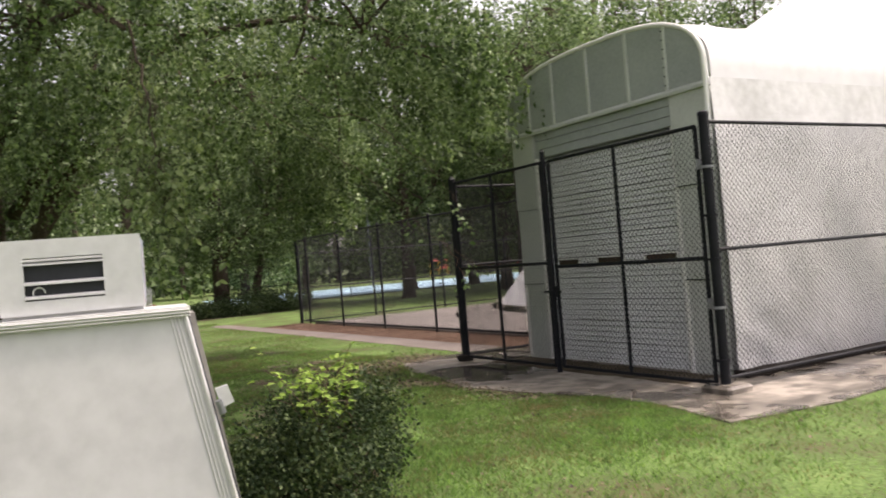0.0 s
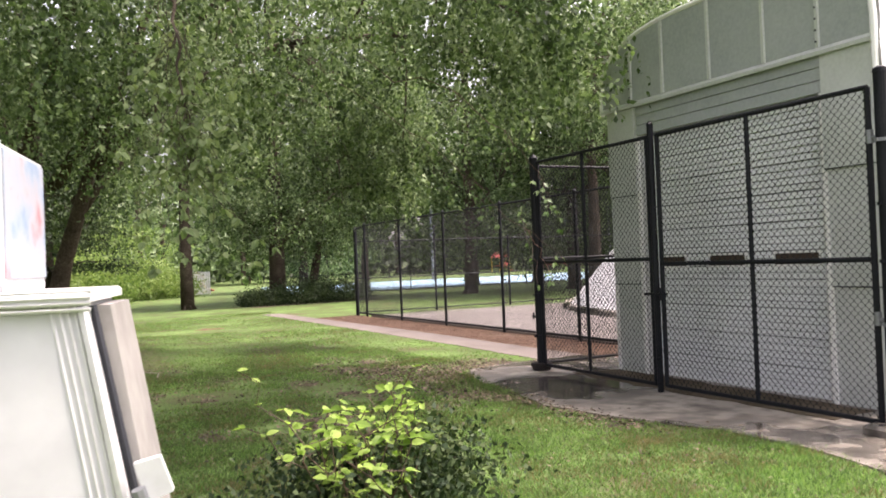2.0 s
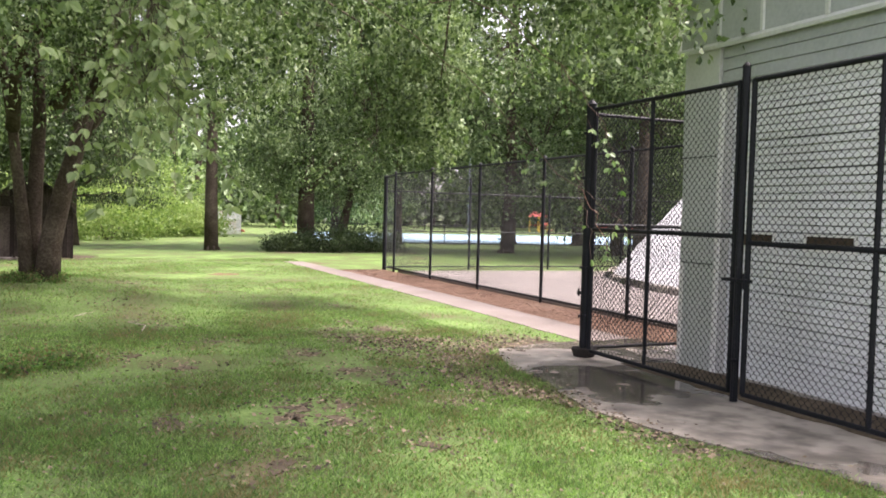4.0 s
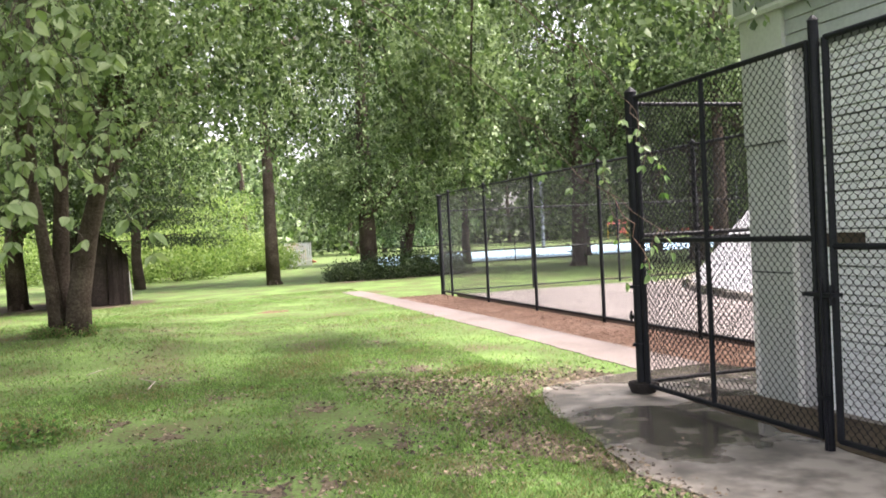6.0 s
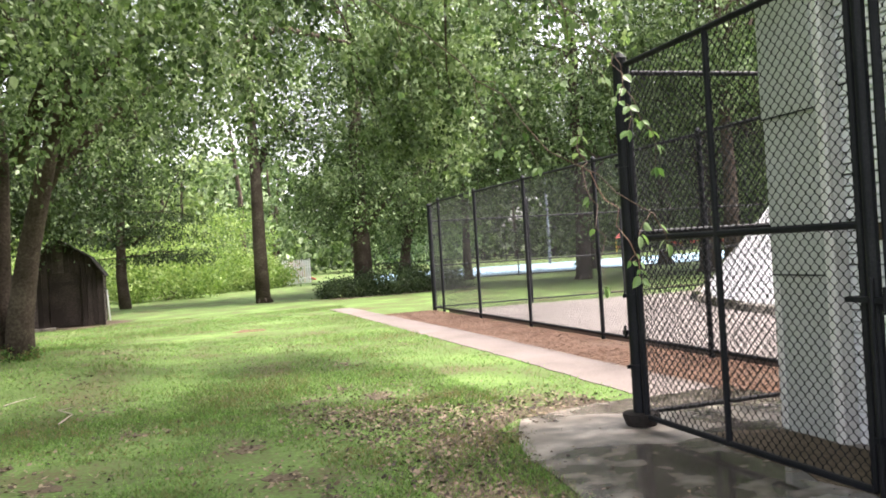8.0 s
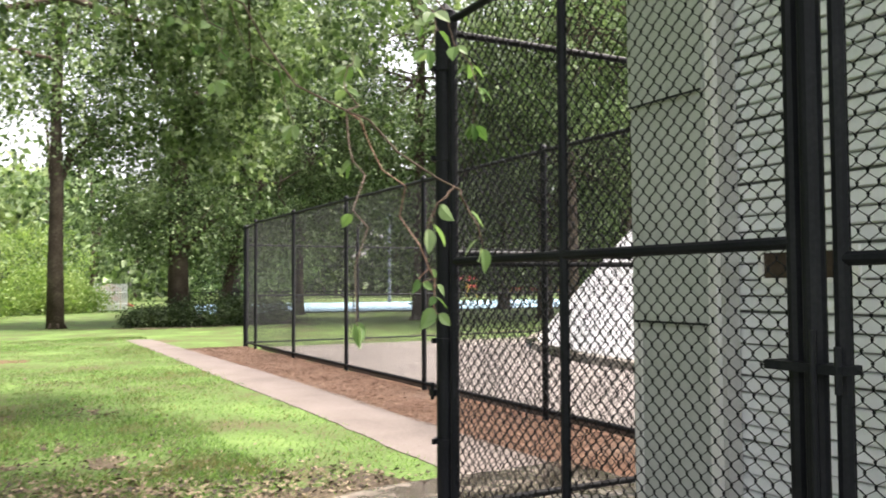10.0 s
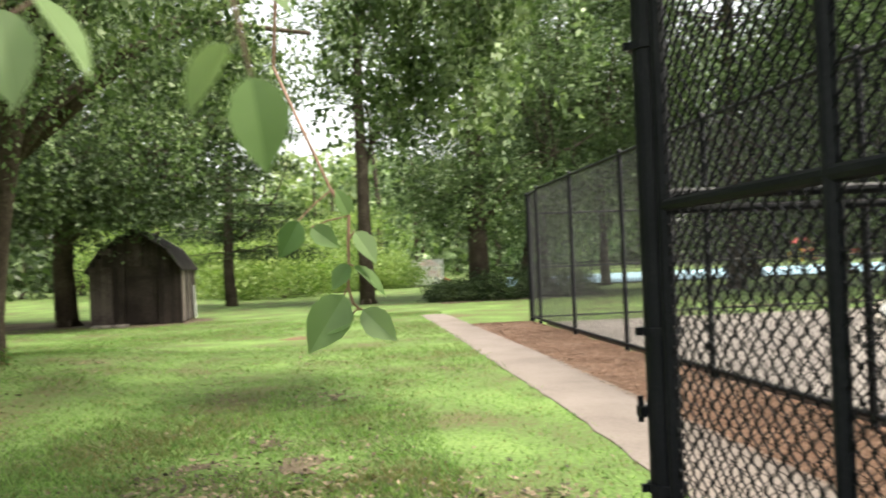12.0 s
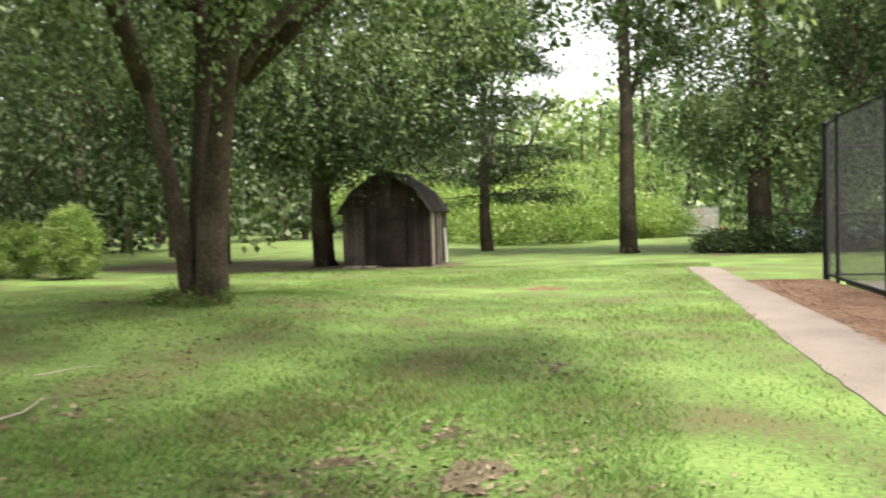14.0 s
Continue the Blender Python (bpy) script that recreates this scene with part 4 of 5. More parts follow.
def conifer():
    """Slim conifer with thin level boughs, ragged towards the top."""
    x, y = 0.75, 42.7
    t = thing("conifer_tree", "slim ragged conifer with drooping dark boughs", "tree")
    s = trunk_shape([(bend((x, y, -0.05), (x - 0.1, y, 11.0), 0, 9, 0.006), 0.26, 0.03), (bend((x + 0.4, y, 2.6), (x + 2.4, y, 5.6), -0.5, 7, 0.02), 0.07, 0.03)])
    pts = []
    for z in np.linspace(2.1, 10.6, 15):
        for _ in range(4):
            a = rng.uniform(0, 2 * math.pi)
            L = (3.7 - 0.24 * z) * rng.uniform(0.55, 1.15) + 0.3
            end = np.array((x + math.cos(a) * L, y + math.sin(a) * L, z - rng.uniform(-0.2, 0.5)))
            p = bend((x, y, z), end, 0.15, 6, 0.02)
            s.tube(p, np.linspace(0.035, 0.008, 6), 4)
            if z > 4.2 and z < 7.0 and rng.random() < 0.5:
                continue
            for q in p[1:]:
                pts.append(q + rng.normal(size=(230 if z > 6.4 else 80, 3)) * (0.36, 0.36, 0.13) - (0, 0, 0.14))
    part("trunk", s, BARK, t, smooth=True)
    part("crown", leaf_cloud("crown", np.concatenate(pts), 0.17, 0.6, 0.3), LEAF_DARK_SHADE, t)


conifer()


# far side of the courts
straight_tree("broadleaf_tree", "forked park tree between the courts", 25.9, 50.0, 9.0, 0.34, blob((25.9, 50.2, 8.6), (6.0, 5.0, 3.6), 150, 0.45), 1.3, 110, 0.24, LEAF, 4.0, limbs=10)
straight_tree("broadleaf_tree", "park tree between the courts", 29.8, 48.4, 10.0, 0.40, blob((30.5, 48.4, 9.4), (6.0, 5.0, 4.0), 140, 0.45), 1.3, 110, 0.24, LEAF, 4.4, limbs=8)
straight_tree("broadleaf_tree", "slender park tree between the courts", 17.2, 47.0, 9.0, 0.26, blob((17.2, 47.0, 8.2), (4.6, 4.0, 3.6), 110, 0.45), 1.2, 110, 0.22, LEAF, 4.0, limbs=8)
straight_tree("broadleaf_tree", "park tree behind the white dome", 23.0, 33.0, 12.0, 0.36, blob((24.5, 33.0, 9.4), (5.4, 5.0, 4.8), 170, 0.45), 1.25, 130, 0.2, LEAF, 4.0, limbs=8)


for x, y, h in ((36.0, 41.0, 21.0), (44.0, 43.0, 22.0), (30.0, 38.0, 17.0), (53.0, 42.0, 22.0)):
    straight_tree("broadleaf_tree", "tall tree rising behind the white dome", x, y, h, 0.4, blob((x, y, h * 0.62), (5.5, 5.0, h * 0.36), 150, 0.45), 1.6, 90, 0.3, LEAF, 4.0, limbs=6, group="trees behind the dome")


for x, y, h in ((19.5, 38.5, 17.0), (24.5, 36.8, 15.0), (16.8, 58.0, 19.0)):
    straight_tree("broadleaf_tree", "tall dark tree beyond the court end", x, y, h, 0.36, np.concatenate([blob((x, y, h * 0.6), (4.6, 4.0, h * 0.38), 190, 0.45), blob((x, y, 2.6), (3.4, 2.6, 1.5), 30, 0.2) + (1.5, 0, 0)]), 1.4, 110, 0.22, LEAF, 4.0, limbs=6, group="dark trees by the court")


def woods():
    """Woods closing the view, trunk by trunk but not to be counted."""
    t = thing("woods", "dense green woods closing the view", "woods", kind="stuff")
    spots = []
    for a in np.linspace(-80, 118, 96):
        for r0, r1 in ((58, 68), (78, 92), (105, 125)):
            open_gap = -7 < a < 2.5
            ang = radians(a + rng.uniform(-2, 2))
            r = rng.uniform(r0, r1) + (45 if 14 < a < 60 else 0) + (36 if open_gap else 22 if 4 <= a <= 14 else 0) - (22 if a < -22 else 0)
            x, y = 4 + r * math.sin(ang), 8 + r * math.cos(ang)
            if a > 62 and r < 90:
                x += 40
            spots.append((x, y, r, rng.uniform(14, 18) if open_gap else rng.uniform(13, 19) if 10 < a < 62 else rng.uniform(11, 18), open_gap))
    tr, dark, light, bright = Shape(), [], [], []
    for x, y, r, h, gap in spots:
        tr.tube([(x, y, 0), (x + rng.normal() * 0.2, y, h * 0.5), (x + rng.normal() * 0.5, y, h)], [0.28, 0.2, 0.06], 6, cap=False)
        cc = np.concatenate([blob((x, y, h * 0.6), (4.4, 4.4, h * 0.42), int(h * 2), 0.3), blob((x, y, 2.6), (4.4, 4.4, 2.6), 18, 0.1)])
        # far-left woods get only the leaf colour darkened for shade
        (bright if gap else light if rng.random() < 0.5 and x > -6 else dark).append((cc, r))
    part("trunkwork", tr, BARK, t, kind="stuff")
    # gap woods use the pale leaf colour to stand in for sun on them
    for group, mat in ((dark, LEAF_DARK_SHADE), (light, LEAF), (bright, LEAF_PALE)):
        pts, size = [], []
        for cc, r in group:
            p = clumps(cc, 2.0, 12 if r > 50 else 34, 0.7)
            p = p[p[:, 2] > 0.1]
            pts.append(p)
            size.append(np.full(len(p), 0.0098 * max(r, 30)))
        part("foliage", leaf_cloud("foliage", np.concatenate(pts), np.concatenate(size), 0.4, 0.7), mat, t, kind="stuff")


woods()


# ---- shrubs ----
def shrub(name, label, centers, radii, per, leaf, mat, stems=6, base=(0, 0), flat=0.9, droop=0.0, group=""):
    t = thing(name, label, "shrub", group=group)
    part("leaves", leaf_cloud("leaves", clumps(centers, radii, per, flat), leaf, droop, 0.6), mat, t)
    s = Shape()
    for q in np.asarray(centers)[:: max(1, len(centers) // stems)]:
        s.tube(bend((base[0] + rng.normal() * 0.08, base[1] + rng.normal() * 0.08, -0.02), q, 0.05, 6, 0.04), np.linspace(0.025, 0.006, 6), 5)
    part("stemwork", s, BARK, t, kind="stuff")
    return t


BUSH = (1.17, 4.75)
c = blob((BUSH[0] + 0.03, BUSH[1], 0.54), (0.58, 0.46, 0.46), 230, 0.66)
sprig = blob((BUSH[0], BUSH[1], 0.70), (0.66, 0.52, 0.32), 70, 0.9)
c = np.concatenate([c, sprig[sprig[:, 2] > 0.62]])
c = c[(0.791 * (c[:, 0] - 0.19) - 0.611 * (c[:, 1] - 2.556) < -0.36) & (c[:, 2] > 0.1)]     # clear of the walker
shrub("boxwood_bush", "dark clipped boxwood bush overgrown by a vine", c, rng.uniform(0.08, 0.2, len(c)), 170, 0.028, BOX_LEAF, 14, BUSH)


def vine():
    """Creeper sprawling over the bush, its runners arching up and over."""
    t = thing("climbing_vine", "bright green vine sprawling over the bush", "vine")
    stem, leaves = Shape(), Shape()
    for k in range(62):
        a = rng.uniform(0, 2 * math.pi)
        rad = rng.uniform(0.05, 0.52)
        tip = np.array((BUSH[0] - 0.06 + rad * math.cos(a), BUSH[1] - 0.1 + rad * 0.7 * math.sin(a), rng.uniform(1.02, 1.36 - 0.35 * rad)))
        if 0.791 * (tip[0] - 0.19) - 0.611 * (tip[1] - 2.556) > -0.40:
            continue
        p = bend((BUSH[0] - 0.1 + rng.normal() * 0.1, BUSH[1] + rng.normal() * 0.1, 0.55), tip, 0.08, 9, 0.04)
        stem.tube(p, np.linspace(0.004, 0.0015, 9), 5)
        for q in p[4:]:
            for _ in range(3):
                side = rng.uniform(0, 2 * math.pi)
                leaf(leaves, q, (math.cos(side), math.sin(side), rng.uniform(-0.4, 0.4)), (rng.normal() * 0.4, rng.normal() * 0.4 - 0.3, 1.0), rng.uniform(0.024, 0.052))
    p = bend((BUSH[0] - 0.3, BUSH[1] - 0.1, 0.95), (BUSH[0] - 0.55, BUSH[1] - 0.1, 1.36), 0.02, 7, 0.05)
    stem.tube(p, np.linspace(0.003, 0.0012, 7), 5)
    for q in p[2:]:
        leaf(leaves, q, (rng.normal(), rng.normal(), 0.3), (0, -0.4, 1), 0.035)
    part("stem", stem, TWIG, t)
    part("foliage", leaves, VINE_LEAF, t, kind="stuff")


vine()
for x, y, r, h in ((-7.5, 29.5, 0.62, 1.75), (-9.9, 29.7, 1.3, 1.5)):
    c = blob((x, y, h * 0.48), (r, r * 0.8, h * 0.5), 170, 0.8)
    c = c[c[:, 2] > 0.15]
    shrub("rounded_shrub", "rounded pale-topped garden shrub on the lawn", c, 0.2, 120, 0.06, LEAF_BRIGHT_SUN, 8, (x, y), group="rounded shrubs")
for x, y, r, h in ((9.1, 38.6, 1.0, 0.6), (10.9, 38.4, 1.6, 1.1), (13.0, 38.9, 1.6, 1.0)):
    c = blob((x, y, h * 0.4), (r, r * 0.7, h * 0.55), 90, 0.5)
    shrub("low_shrub", "low dark shrub under the dense tree", c, 0.4, 80, 0.09, LEAF_DARK_SHADE, 6, (x, y), group="low dark shrubs")
# shrubs of the clearing: the sun on them is part of the leaf colour
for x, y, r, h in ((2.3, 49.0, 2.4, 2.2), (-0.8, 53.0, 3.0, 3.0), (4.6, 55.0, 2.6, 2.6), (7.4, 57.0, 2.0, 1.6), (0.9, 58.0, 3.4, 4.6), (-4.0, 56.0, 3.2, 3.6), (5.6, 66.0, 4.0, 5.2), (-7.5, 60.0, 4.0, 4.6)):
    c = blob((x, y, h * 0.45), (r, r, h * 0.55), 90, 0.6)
    shrub("sunlit_shrub", "bright yellow-green shrub in the sun", c, 0.7, 70, 0.17, LEAF_BRIGHT_SUN, 6, (x, y), group="sunlit shrubs")


# ---- shed ----
def shed():
    m = pose(-0.42, 32.9, 0, 0, 0, 3)
    t = thing("garden_shed", "dark weathered plank shed with a gambrel roof", "shed", m)
    w, d, hw = 1.2, 3.0, 1.45
    prof = [(-w - 0.08, hw), (-w * 0.72, 2.05), (0.0, 2.6), (w * 0.72, 2.05), (w + 0.08, hw)]
    plank_w = 0.15
    n = int(2 * w / plank_w)
    for k in range(n):
        x0 = -w + k * plank_w
        if -0.30 < x0 + 0.07 < 0.62:
            z0 = 1.62
        else:
            z0 = 0.03
        xm = x0 + plank_w / 2
        z1 = float(np.interp(xm, [p[0] for p in prof], [p[1] for p in prof])) - 0.04
        part("plank", Shape().box((x0 + 0.006, rng.uniform(-0.006, 0.006), z0), (x0 + plank_w - 0.006, 0.03, z1)), OLDWOOD, t)
    for k in range(int(d / plank_w)):
        y0 = k * plank_w
        pale = k in (3, 4, 9, 12)
        part("plank", Shape().box((w - 0.03, y0 + 0.006, 0.03), (w + rng.uniform(-0.004, 0.006), y0 + plank_w - 0.006, hw + 0.05)), PALEWOOD if pale else OLDWOOD, t)
    part("wall_back", Shape().box((-w, 0.05, 0.03), (-w + 0.03, d, hw)).box((-w, d - 0.03, 0.03), (w, d, hw)), OLDWOOD, t)
    # panel added behind the front planks to keep light from coming through
    part("wall_lining", Shape().prism([(-w + 0.02, 0.03), (-w + 0.02, hw)] + [(x * 0.97, z - 0.05) for x, z in prof[1:4]] + [(w - 0.04, hw), (w - 0.04, 0.03)], 1, 0.11, 0.13), OLDWOOD, t)
    part("gable_back", Shape().prism([(-w, hw), (-w * 0.72, 2.02), (0.0, 2.56), (w * 0.72, 2.02), (w, hw)], 1, d - 0.03, d), OLDWOOD, t)
    door = part("door", Shape().box((-0.26, 0.06, 0.05), (0.6, 0.10, 1.62)), OLDWOOD, t, "dark plank door standing ajar")
    for z in (0.5, 1.25):
        part("ledge", Shape().box((-0.22, 0.035, z), (0.56, 0.06, z + 0.1)), OLDWOOD, door)
    part("loft_shutter", Shape().box((-0.85, -0.03, 1.62), (-0.35, 0.0, 1.95)), OLDWOOD, t, "faded louvred shutter")
    for k in range(4):
        (x0, z0), (x1, z1) = prof[k], prof[k + 1]
        part("roof_slope", Shape().prism([(x0, z0), (x1, z1), (x1, z1 + 0.05), (x0, z0 + 0.05)], 1, -0.25, d + 0.2), ROOFING, t, "old dark shingle roof slope")
    part("corner_board", Shape().box((w - 0.06, -0.02, 0.0), (w + 0.02, 0.05, hw)), OLDWOOD, t)
    part("leaning_board", Shape().prism([(w + 0.06, 0.0), (w + 0.02, 1.0), (w + 0.05, 1.0), (w + 0.10, 0.0)], 1, 2.3, 2.42), PICKET, t, "white board leaning at the side")
    part("sill", Shape().chamfer((-1.0, -0.75, 0.0), (-0.1, -0.3, 0.07), 0.015), CONCRETE, t, "pale stone doorstep")


shed()


# ---- trailer with the cooler ----
def trailer():
    t = thing("utility_trailer", "white slope-sided trailer box with an air conditioner", "trailer", pose(0.006, 4.163, 0, 0, 0, -12))
    xl = -2.6
    # sloping body: top and foot rings
    top = [(xl, -0.03), (0.17, -0.03), (0.17, 0.44), (xl, 0.44)]
    foot = [(xl, -0.22), (0.445, -0.22), (0.445, 0.47), (xl, 0.47)]
    z0, z1 = 0.12, 1.612
    s = Shape().add([(x, y, z1) for x, y in top] + [(x, y, z0) for x, y in foot], [(0, 1, 2, 3), (7, 6, 5, 4), (0, 4, 5, 1), (1, 5, 6, 2), (2, 6, 7, 3), (3, 7, 4, 0)])
    part("body", s, BODY, t, "dull white painted sheet body, faintly streaked")
    # ribbed aluminium trims on the sloping corner and lid
    for k in range(4):
        o = 0.016 * k
        part("trim_rib", Shape().tube([(0.155 - o, -0.031, 1.605), (0.436 - o, -0.221, 0.13)], 0.004, 6), ALU, t)
    part("corner_trim", Shape().tube([(0.172, -0.032, 1.6), (0.447, -0.222, 0.12)], 0.012, 6), ALU, t)
    flap = [(0.172, 0.07, 1.600), (0.172, 0.43, 1.600), (0.440, 0.45, 0.14), (0.440, -0.04, 0.14)]
    part("end_flap", Shape().add([(x + 0.006, y, z) for x, y, z in flap] + [(x + (0.045 if z > 1 else 0.014), y, z) for x, y, z in flap], [(3, 2, 1, 0), (4, 5, 6, 7), (0, 1, 5, 4), (1, 2, 6, 5), (2, 3, 7, 6), (3, 0, 4, 7)]), BEIGE, t, "faded beige end flap standing slightly open")
    part("flap_gap", Shape().tube([(0.180, 0.062, 1.600), (0.460, -0.048, 0.14)], 0.010, 6), DARKGAP, t, "dark open joint beside the flap")
    for z in (1.08, 1.05):
        part("rivet", Shape().tube([(0.31, 0.24 + (1.08 - z) * 2, z), (0.325, 0.24 + (1.08 - z) * 2, z + 0.003)], 0.006, 6), DARKGAP, t)
    lid = part("lid", Shape().chamfer((xl, -0.06, 1.612), (0.195, 0.48, 1.638), 0.008), WHITE, t, "white lid with ribbed rim")
    for k in range(4):
        part("rim_rib", Shape().tube([(xl, -0.061 + 0.008 * (k > 2), 1.596 + 0.013 * k), (0.195, -0.061 + 0.008 * (k > 2), 1.596 + 0.013 * k)], 0.0045, 6), ALU, lid)
    plate = [(0.275, -0.10, 1.26), (0.33, -0.09, 1.27), (0.355, -0.08, 1.19), (0.30, -0.09, 1.17)]
    part("latch_plate", Shape().add(plate + [(x, y + 0.03, z) for x, y, z in plate], [(0, 1, 2, 3), (7, 6, 5, 4), (0, 4, 5, 1), (1, 5, 6, 2), (2, 6, 7, 3), (3, 7, 4, 0)]), WHITE, t, "white latch plate with a steel pin")
    part("latch_pin", Shape().tube([(0.285, -0.115, 1.21), (0.30, -0.108, 1.15)], 0.016, 8), GALV, t)
    for x in (-2.2, 0.3):
        part("foot", Shape().tube([(x, 0.15, 0.0), (x, 0.15, 0.14)], 0.05, 10), GALV, t)
    # window air conditioner on the lid
    ac = part("air_conditioner", Shape().box((-0.57, 0.03, 1.638), (0.0, 0.46, 1.975)), WHITE, t, "white window air conditioner with dark louvres")
    f = 0.0
    fr = Shape()
    fr.box((-0.575, f, 1.655), (-0.475, f + 0.03, 1.98)).box((-0.155, f, 1.655), (0.005, f + 0.03, 1.98))
    fr.box((-0.475, f, 1.90), (-0.155, f + 0.03, 1.98)).box((-0.475, f, 1.655), (-0.155, f + 0.03, 1.715))
    part("front_frame", fr, WHITE, ac)
    part("dark_opening", Shape().box((-0.475, f + 0.022, 1.715), (-0.155, f + 0.032, 1.90)), DARKGAP, ac)
    for z in (1.722, 1.783, 1.868, 1.885):
        part("louvre", Shape().prism([(f - 0.002, z), (f + 0.02, z + 0.010), (f + 0.02, z + 0.016), (f - 0.002, z + 0.008)], 0, -0.485, -0.145), WHITE, ac)
    part("cable_loop", Shape().tube([(-0.42 + 0.024 * math.cos(a), f + 0.015, 1.748 + 0.024 * math.sin(a)) for a in np.linspace(0, 5.2, 14)], 0.0035, 6), WHITE, ac)
    part("side_panel", Shape().box((0.0, 0.045, 1.67), (0.006, 0.45, 1.965)), STREAK, ac, "streaked blue and red side panel")
    # rounded brown end panel behind
    b = part("end_panel", Shape().prism([(-2.5, 1.655), (-0.66, 1.655), (-0.66, 2.12), (-0.70, 2.28), (-0.80, 2.40), (-0.98, 2.48), (-2.5, 2.52)], 1, 0.12, 0.30), BROWN, t, "brown rounded end panel")
    part("end_frame", Shape().tube([(-0.64, 0.16, 1.655), (-0.64, 0.16, 2.12), (-0.68, 0.16, 2.29), (-0.79, 0.16, 2.42), (-0.97, 0.16, 2.51), (-2.5, 0.16, 2.55)], 0.035, 8), WHITE, t, "white rounded frame")


trailer()


# ---- far park things ----
def picket_fence():
    t = thing("picket_fence", "white picket fence beyond the trees", "fence")
    a, b = np.array((9.25, 60.6)), np.array((11.2, 62.2))
    n = 13
    for k in range(n):
        x, y = a + (b - a) * k / (n - 1)
        part("picket", Shape().prism([(x - 0.055, 0.0), (x + 0.055, 0.0), (x + 0.055, 1.48), (x, 1.62), (x - 0.055, 1.48)], 1, y - 0.02, y + 0.02), PICKET, t)
    for z in (0.35, 1.05):
        part("rail", Shape().tube([(*a, z), (*b, z)], 0.035, 6), PICKET, t)


def play_structure(x, y, s=1.0):
    t = thing("play_structure", "red and yellow playground climbing frame", "playground", pose(x, y, 0, 0, 0, 25), group="playground frames")
    for dx in (-1, 1):
        for dy in (-0.8, 0.8):
            part("post", Shape().tube([(dx * s, dy * s, 0), (dx * s, dy * s, 2.2 * s)], 0.07, 8), YELLOW, t)
    part("deck", Shape().box((-1.0 * s, -0.8 * s, 0.9 * s), (1.0 * s, 0.8 * s, 1.0 * s)), RED, t)
    part("roof", Shape().prism([(-1.2 * s, 2.1 * s), (0, 2.8 * s), (1.2 * s, 2.1 * s)], 1, -0.9 * s, 0.9 * s), RED, t, "red pitched roof")
    part("panel", Shape().box((-1.0 * s, -0.85 * s, 1.0 * s), (1.0 * s, -0.78 * s, 1.6 * s)), RED, t)
    part("slide", Shape().prism([(1.0 * s, 0.95 * s), (2.8 * s, 0.1), (2.8 * s, 0.2), (1.0 * s, 1.05 * s)], 1, -0.3, 0.3), RED, t, "red plastic slide")


def bench(x, y, rz):
    t = thing("park_bench", "red park bench beside the court", "bench", pose(x, y, 0, 0, 0, rz), group="red benches")
    for dx in (-0.8, 0.8):
        part("leg", Shape().box((dx - 0.04, -0.2, 0), (dx + 0.04, 0.25, 0.42)), GALV, t)
    part("seat", Shape().box((-1.1, -0.22, 0.42), (1.1, 0.2, 0.48)), RED, t)
    part("backrest", Shape().box((-1.1, 0.2, 0.6), (1.1, 0.25, 1.0)), RED, t)


def light_pole(x, y, h):
    t = thing("light_pole", "tall pale steel floodlight pole", "light pole")
    part("pole", Shape().tube([(x, y, 0), (x, y, h)], [0.14, 0.09], 10), GALV, t)
    part("arm", Shape().box((x - 0.8, y - 0.05, h - 0.1), (x + 0.8, y + 0.05, h)), GALV, t)
    for dx in (-0.6, 0.6):
        part("lamp_head", Shape().chamfer((x + dx - 0.2, y - 0.2, h), (x + dx + 0.2, y + 0.2, h + 0.3), 0.05), GALV, t)


picket_fence()
play_structure(50.0, 88.0, 0.85)
play_structure(10.4, 64.0, 0.55)
for x, y in ((58.6, 91.6), (60.8, 90.0), (63.0, 88.4)):
    bench(x, y, -36)
light_pole(31.5, 68.0, 9.0)
light_pole(60.0, 80.0, 9.0)


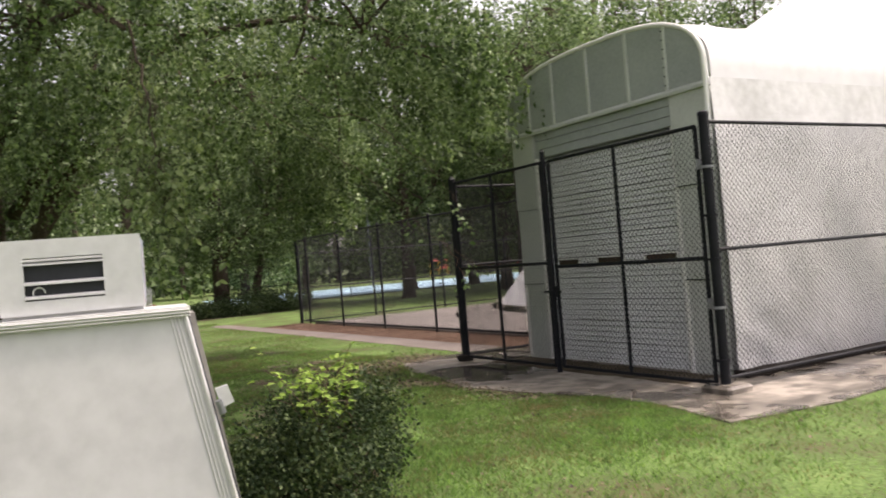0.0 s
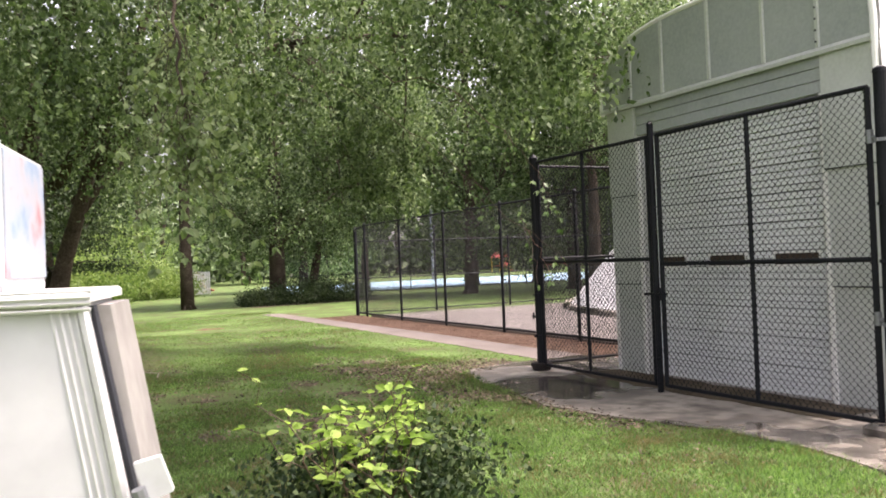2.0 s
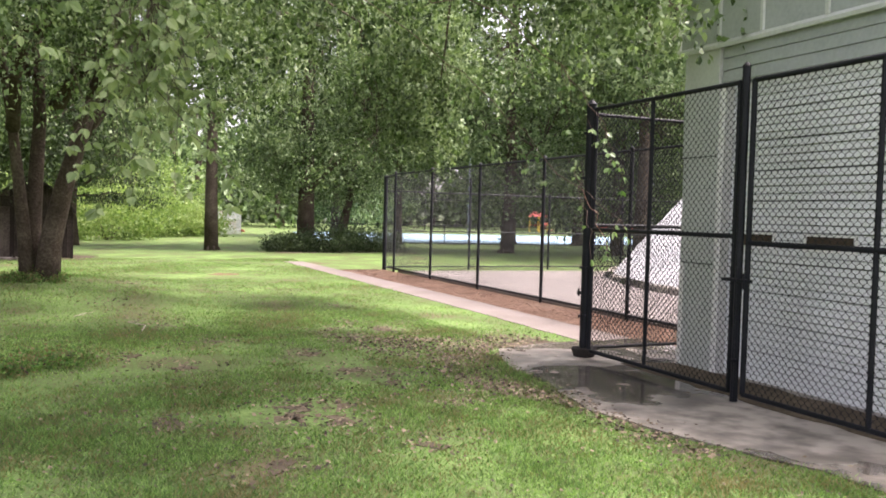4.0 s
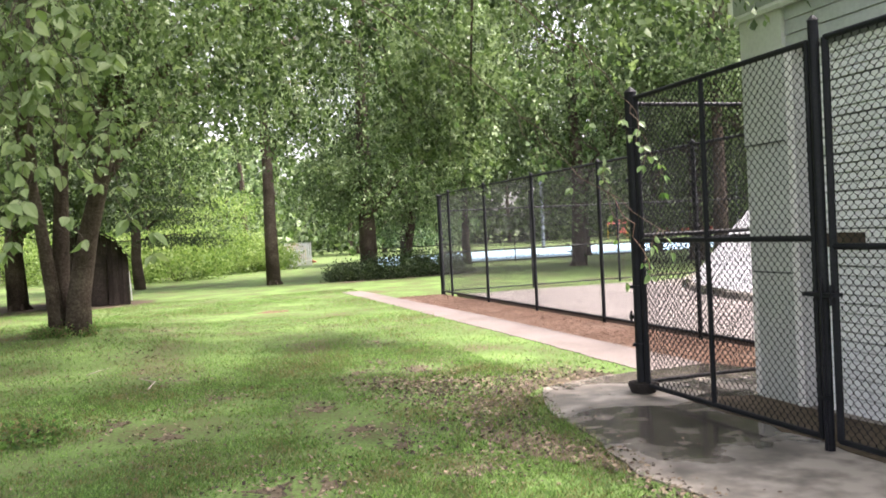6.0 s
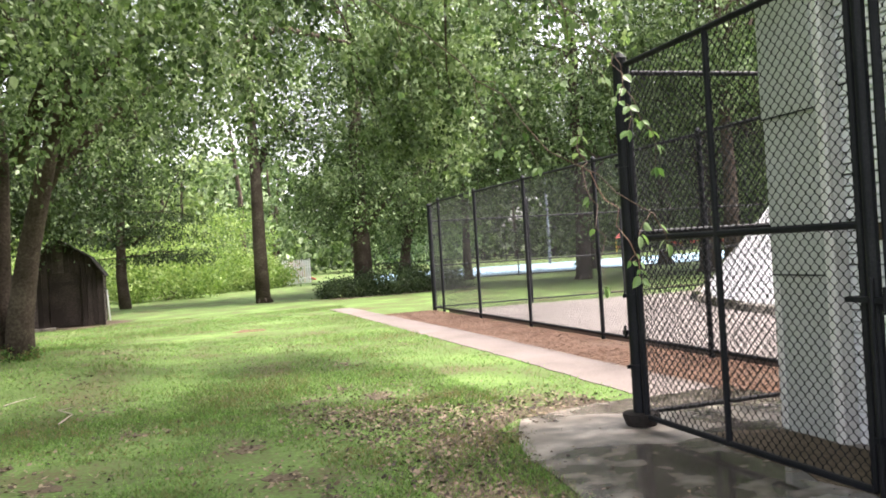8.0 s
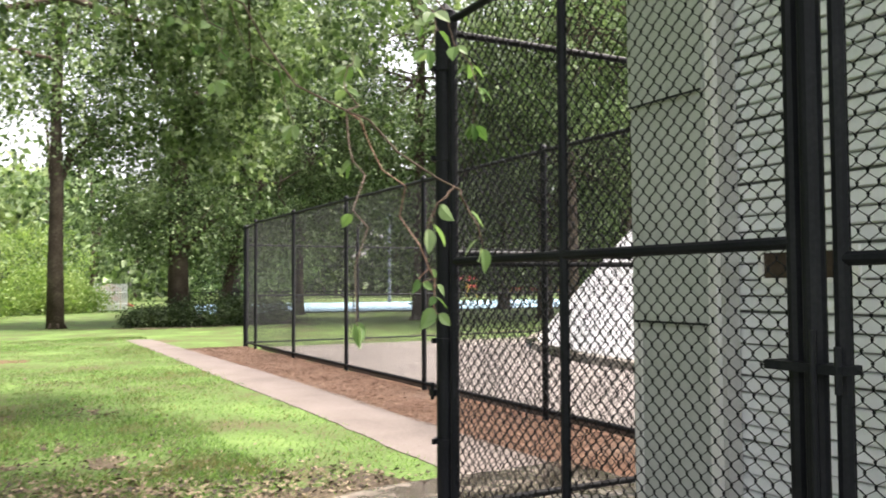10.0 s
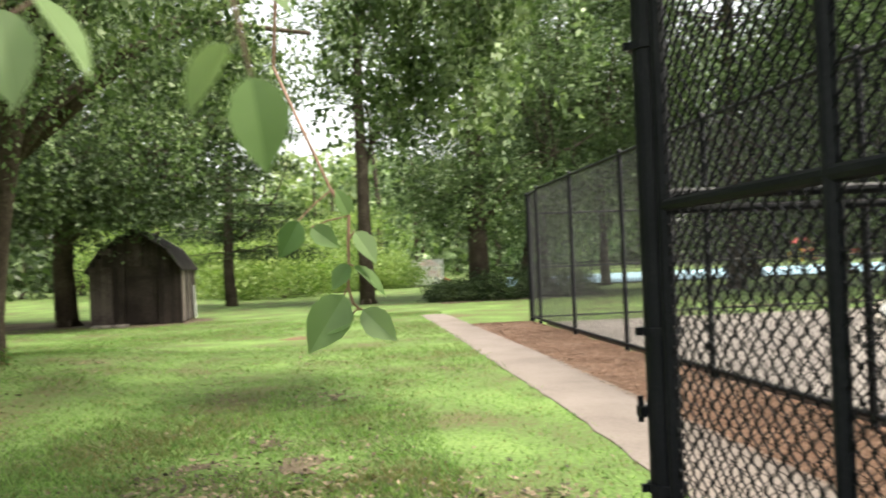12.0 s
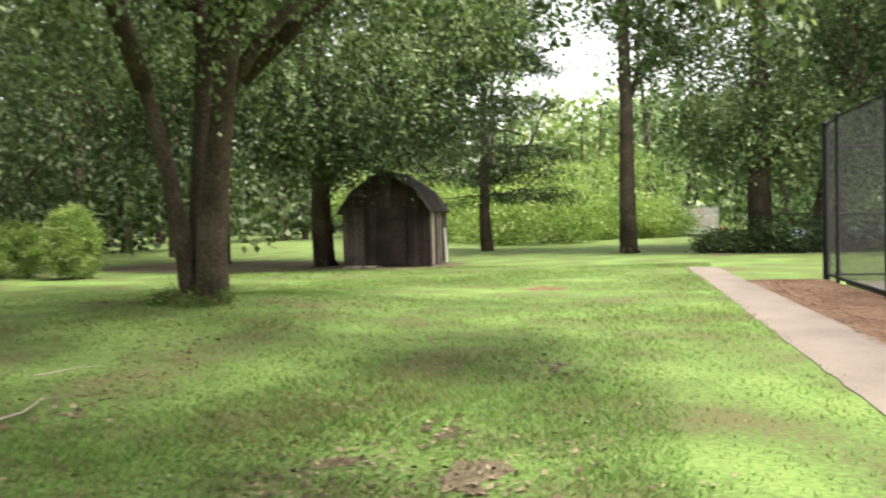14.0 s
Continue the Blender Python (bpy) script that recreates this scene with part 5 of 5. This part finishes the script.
# ---- lawn stuff ----
def grass():
    n = 460000
    y = -1.0 + 34 * rng.random(n) ** 1.35
    x = -5.5 + 14.5 * rng.random(n)
    dense = 620000                                        # thicker turf beside the walk, thinning outwards
    tx, ty = rng.uniform(-1.6, 6.2, dense), 5.2 + 13.5 * rng.random(dense)
    thin = np.clip((18.7 - ty) / 9, 0, 1) * np.clip((tx + 1.6) / 3, 0, 1) * np.clip((ty - 5.2) / 2, 0, 1) > rng.random(dense)
    x, y = np.concatenate([x, tx[thin]]), np.concatenate([y, ty[thin]])
    n = len(x)
    ok = (x + 5.5) / 3.5 > rng.random(n)
    ok &= (y + 1.0) / 2.5 > rng.random(n)
    jx, jy = x + rng.normal(size=n) * 0.05, y + rng.normal(size=n) * 0.05
    for poly in (PAD, PATH_POLY, MULCH_POLY):
        ok &= ~inside(jx, jy, poly)
    lit = inside(x, y, LITTER_POLY) & (rng.random(n) < 0.45)
    ok &= ~lit & (x < 7.9)
    patch = np.array([noise.noise((a * 0.5, b * 0.5, 0.3)) + 0.5 * noise.noise((a * 2.0, b * 2.0, 5.3)) for a, b in zip(x[ok], y[ok])])
    x, y = x[ok], y[ok]
    for cx, cy, r in WORN:
        patch -= (0.75 if cy > 15 else 0.5) * np.exp(-((x - cx) ** 2 + (y - cy) ** 2) / (r * r))
    keep = patch > rng.uniform(-0.75, 0.2, len(x))
    x, y, patch = x[keep], y[keep], patch[keep]
    n = len(x)
    h = rng.uniform(0.010, 0.042, n) * (1 + 1.3 * np.clip(patch, 0, 1))
    a = rng.uniform(0, 2 * math.pi, n)
    w = rng.uniform(0.0028, 0.0065, n)
    lean = rng.normal(size=(n, 2)) * 0.7 * h[:, None]
    co = np.zeros((n, 3, 3))
    co[:, 0] = np.stack([x - np.cos(a) * w, y - np.sin(a) * w, np.full(n, -0.002)], 1)
    co[:, 1] = np.stack([x + np.cos(a) * w, y + np.sin(a) * w, np.full(n, -0.002)], 1)
    co[:, 2] = np.stack([x + lean[:, 0], y + lean[:, 1], h], 1)
    co[:, :, 2] += mound(x, y)[:, None]
    ob = part("grass", quads("grass", co), BLADE)
    tagged(ob, "short green lawn grass blades", "grass", kind="stuff")


def litter():
    pts = []
    poly = np.asarray(LITTER_POLY)
    lo, hi = poly.min(0), poly.max(0)
    q = lo + (hi - lo) * rng.random((8200, 2))
    q = q[inside(q[:, 0], q[:, 1], LITTER_POLY)]
    extra = np.stack([rng.normal(5.4, 0.7, 900), rng.normal(14.3, 0.5, 900)], 1)
    wide = np.stack([rng.uniform(-2, 6, 320), rng.uniform(4, 26, 320)], 1)
    near = np.stack([rng.normal(4.9, 0.55, 900), rng.uniform(10.5, 14.6, 900)], 1)
    edge = np.stack([rng.normal(5.15, 0.13, 700), rng.uniform(8.4, 11.0, 700)], 1)
    spots = [edge]
    spots += [np.stack([rng.normal(cx, r * 0.6, int(260 * r)), rng.normal(cy, r * 0.7, int(260 * r))], 1) for cx, cy, r in WORN]
    q = np.concatenate([q + rng.normal(size=q.shape) * 0.12, extra, near, wide, *spots])
    p = np.concatenate([q, np.full((len(q), 1), 0.012)], 1)
    bits = np.stack([rng.uniform(-1.5, 6.0, 44000), rng.uniform(4.5, 22.0, 44000), np.full(44000, 0.018)], 1)
    thick = np.array([noise.noise((a * 0.9, b * 0.9, 8.1)) + 0.6 * noise.noise((a * 3.1, b * 3.1, 2.2)) for a, b, _ in bits])
    bits = bits[(thick > rng.uniform(0.0, 0.9, len(bits))) & ~inside(bits[:, 0], bits[:, 1], PAD)]
    bits[:, 2] += mound(bits[:, 0], bits[:, 1])
    p[:, 2] += mound(p[:, 0], p[:, 1])
    tagged(part("lawn_litter", flat_bits("lawn_litter", bits, 0.032, 0.6, 0.5), DEADLEAF), "small dry leaf scraps in the grass", "fallen leaves", kind="stuff")
    me = flat_bits("leaf_litter", p, 0.046, 0.6, 0.6)
    tagged(part("leaf_litter", me, DEADLEAF), "scattered dry brown fallen leaves", "fallen leaves", kind="stuff")
    n = 19000
    p = np.stack([rng.uniform(8.2, 9.45, n), rng.uniform(13.2, 27.6, n), np.full(n, 0.018)], 1)
    tagged(part("pine_straw", flat_bits("pine_straw", p, 0.07, 0.12, 0.35), STRAW), "loose red-brown pine straw", "pine straw", kind="stuff")


def flat_bits(name, pts, size, wide, tilt):
    """Bits lying on the ground, slightly curled."""
    n = len(pts)
    a = rng.uniform(0, 2 * math.pi, n)
    L = size * rng.uniform(0.5, 1.3, n)
    d = np.stack([np.cos(a), np.sin(a), rng.normal(size=n) * tilt * 0.4], 1)
    s = np.stack([-np.sin(a), np.cos(a), rng.normal(size=n) * tilt], 1)
    L, W = L[:, None], (L * wide / 2)[:, None]
    co = np.empty((n, 4, 3))
    co[:, 0], co[:, 2] = pts - d * L / 2, pts + d * L / 2
    co[:, 1], co[:, 3] = pts + s * W, pts - s * W
    co[:, :, 2] = np.maximum(co[:, :, 2], pts[:, 2:3] - 0.006) + 0.004
    return quads(name, co)


def fallen_stick(pts, r):
    t = thing("fallen_stick", "pale bare stick lying on the lawn", "stick", group="fallen sticks")
    part("stick", Shape().tube([(x, y, 0.03 + 0.012 * (i % 2)) for i, (x, y) in enumerate(pts)], np.linspace(r, r * 0.4, len(pts)), 6), PALEWOOD, t)


fallen_stick([(1.75, 15.7), (1.83, 16.2), (1.62, 16.68), (1.76, 16.68)], 0.010)
fallen_stick([(0.9, 17.5), (1.05, 17.75), (1.2, 18.05)], 0.007)
for x, y, r in ((0.75, 13.5, 0.4), (0.3, 13.1, 0.35), (0.3, 21.45, 0.5), (0.0, 21.5, 0.4)):
    c = blob((x, y, 0.06), (r, r, 0.07), 40, 0.1)
    c[:, 2] = np.abs(c[:, 2]) + mound(c[:, 0], c[:, 1])
    shrub("weed_clump", "low clump of bright broad-leaved weeds", c, 0.12, 40, 0.045, BLADE, 5, (x, y), group="weed clumps")

grass()
litter()
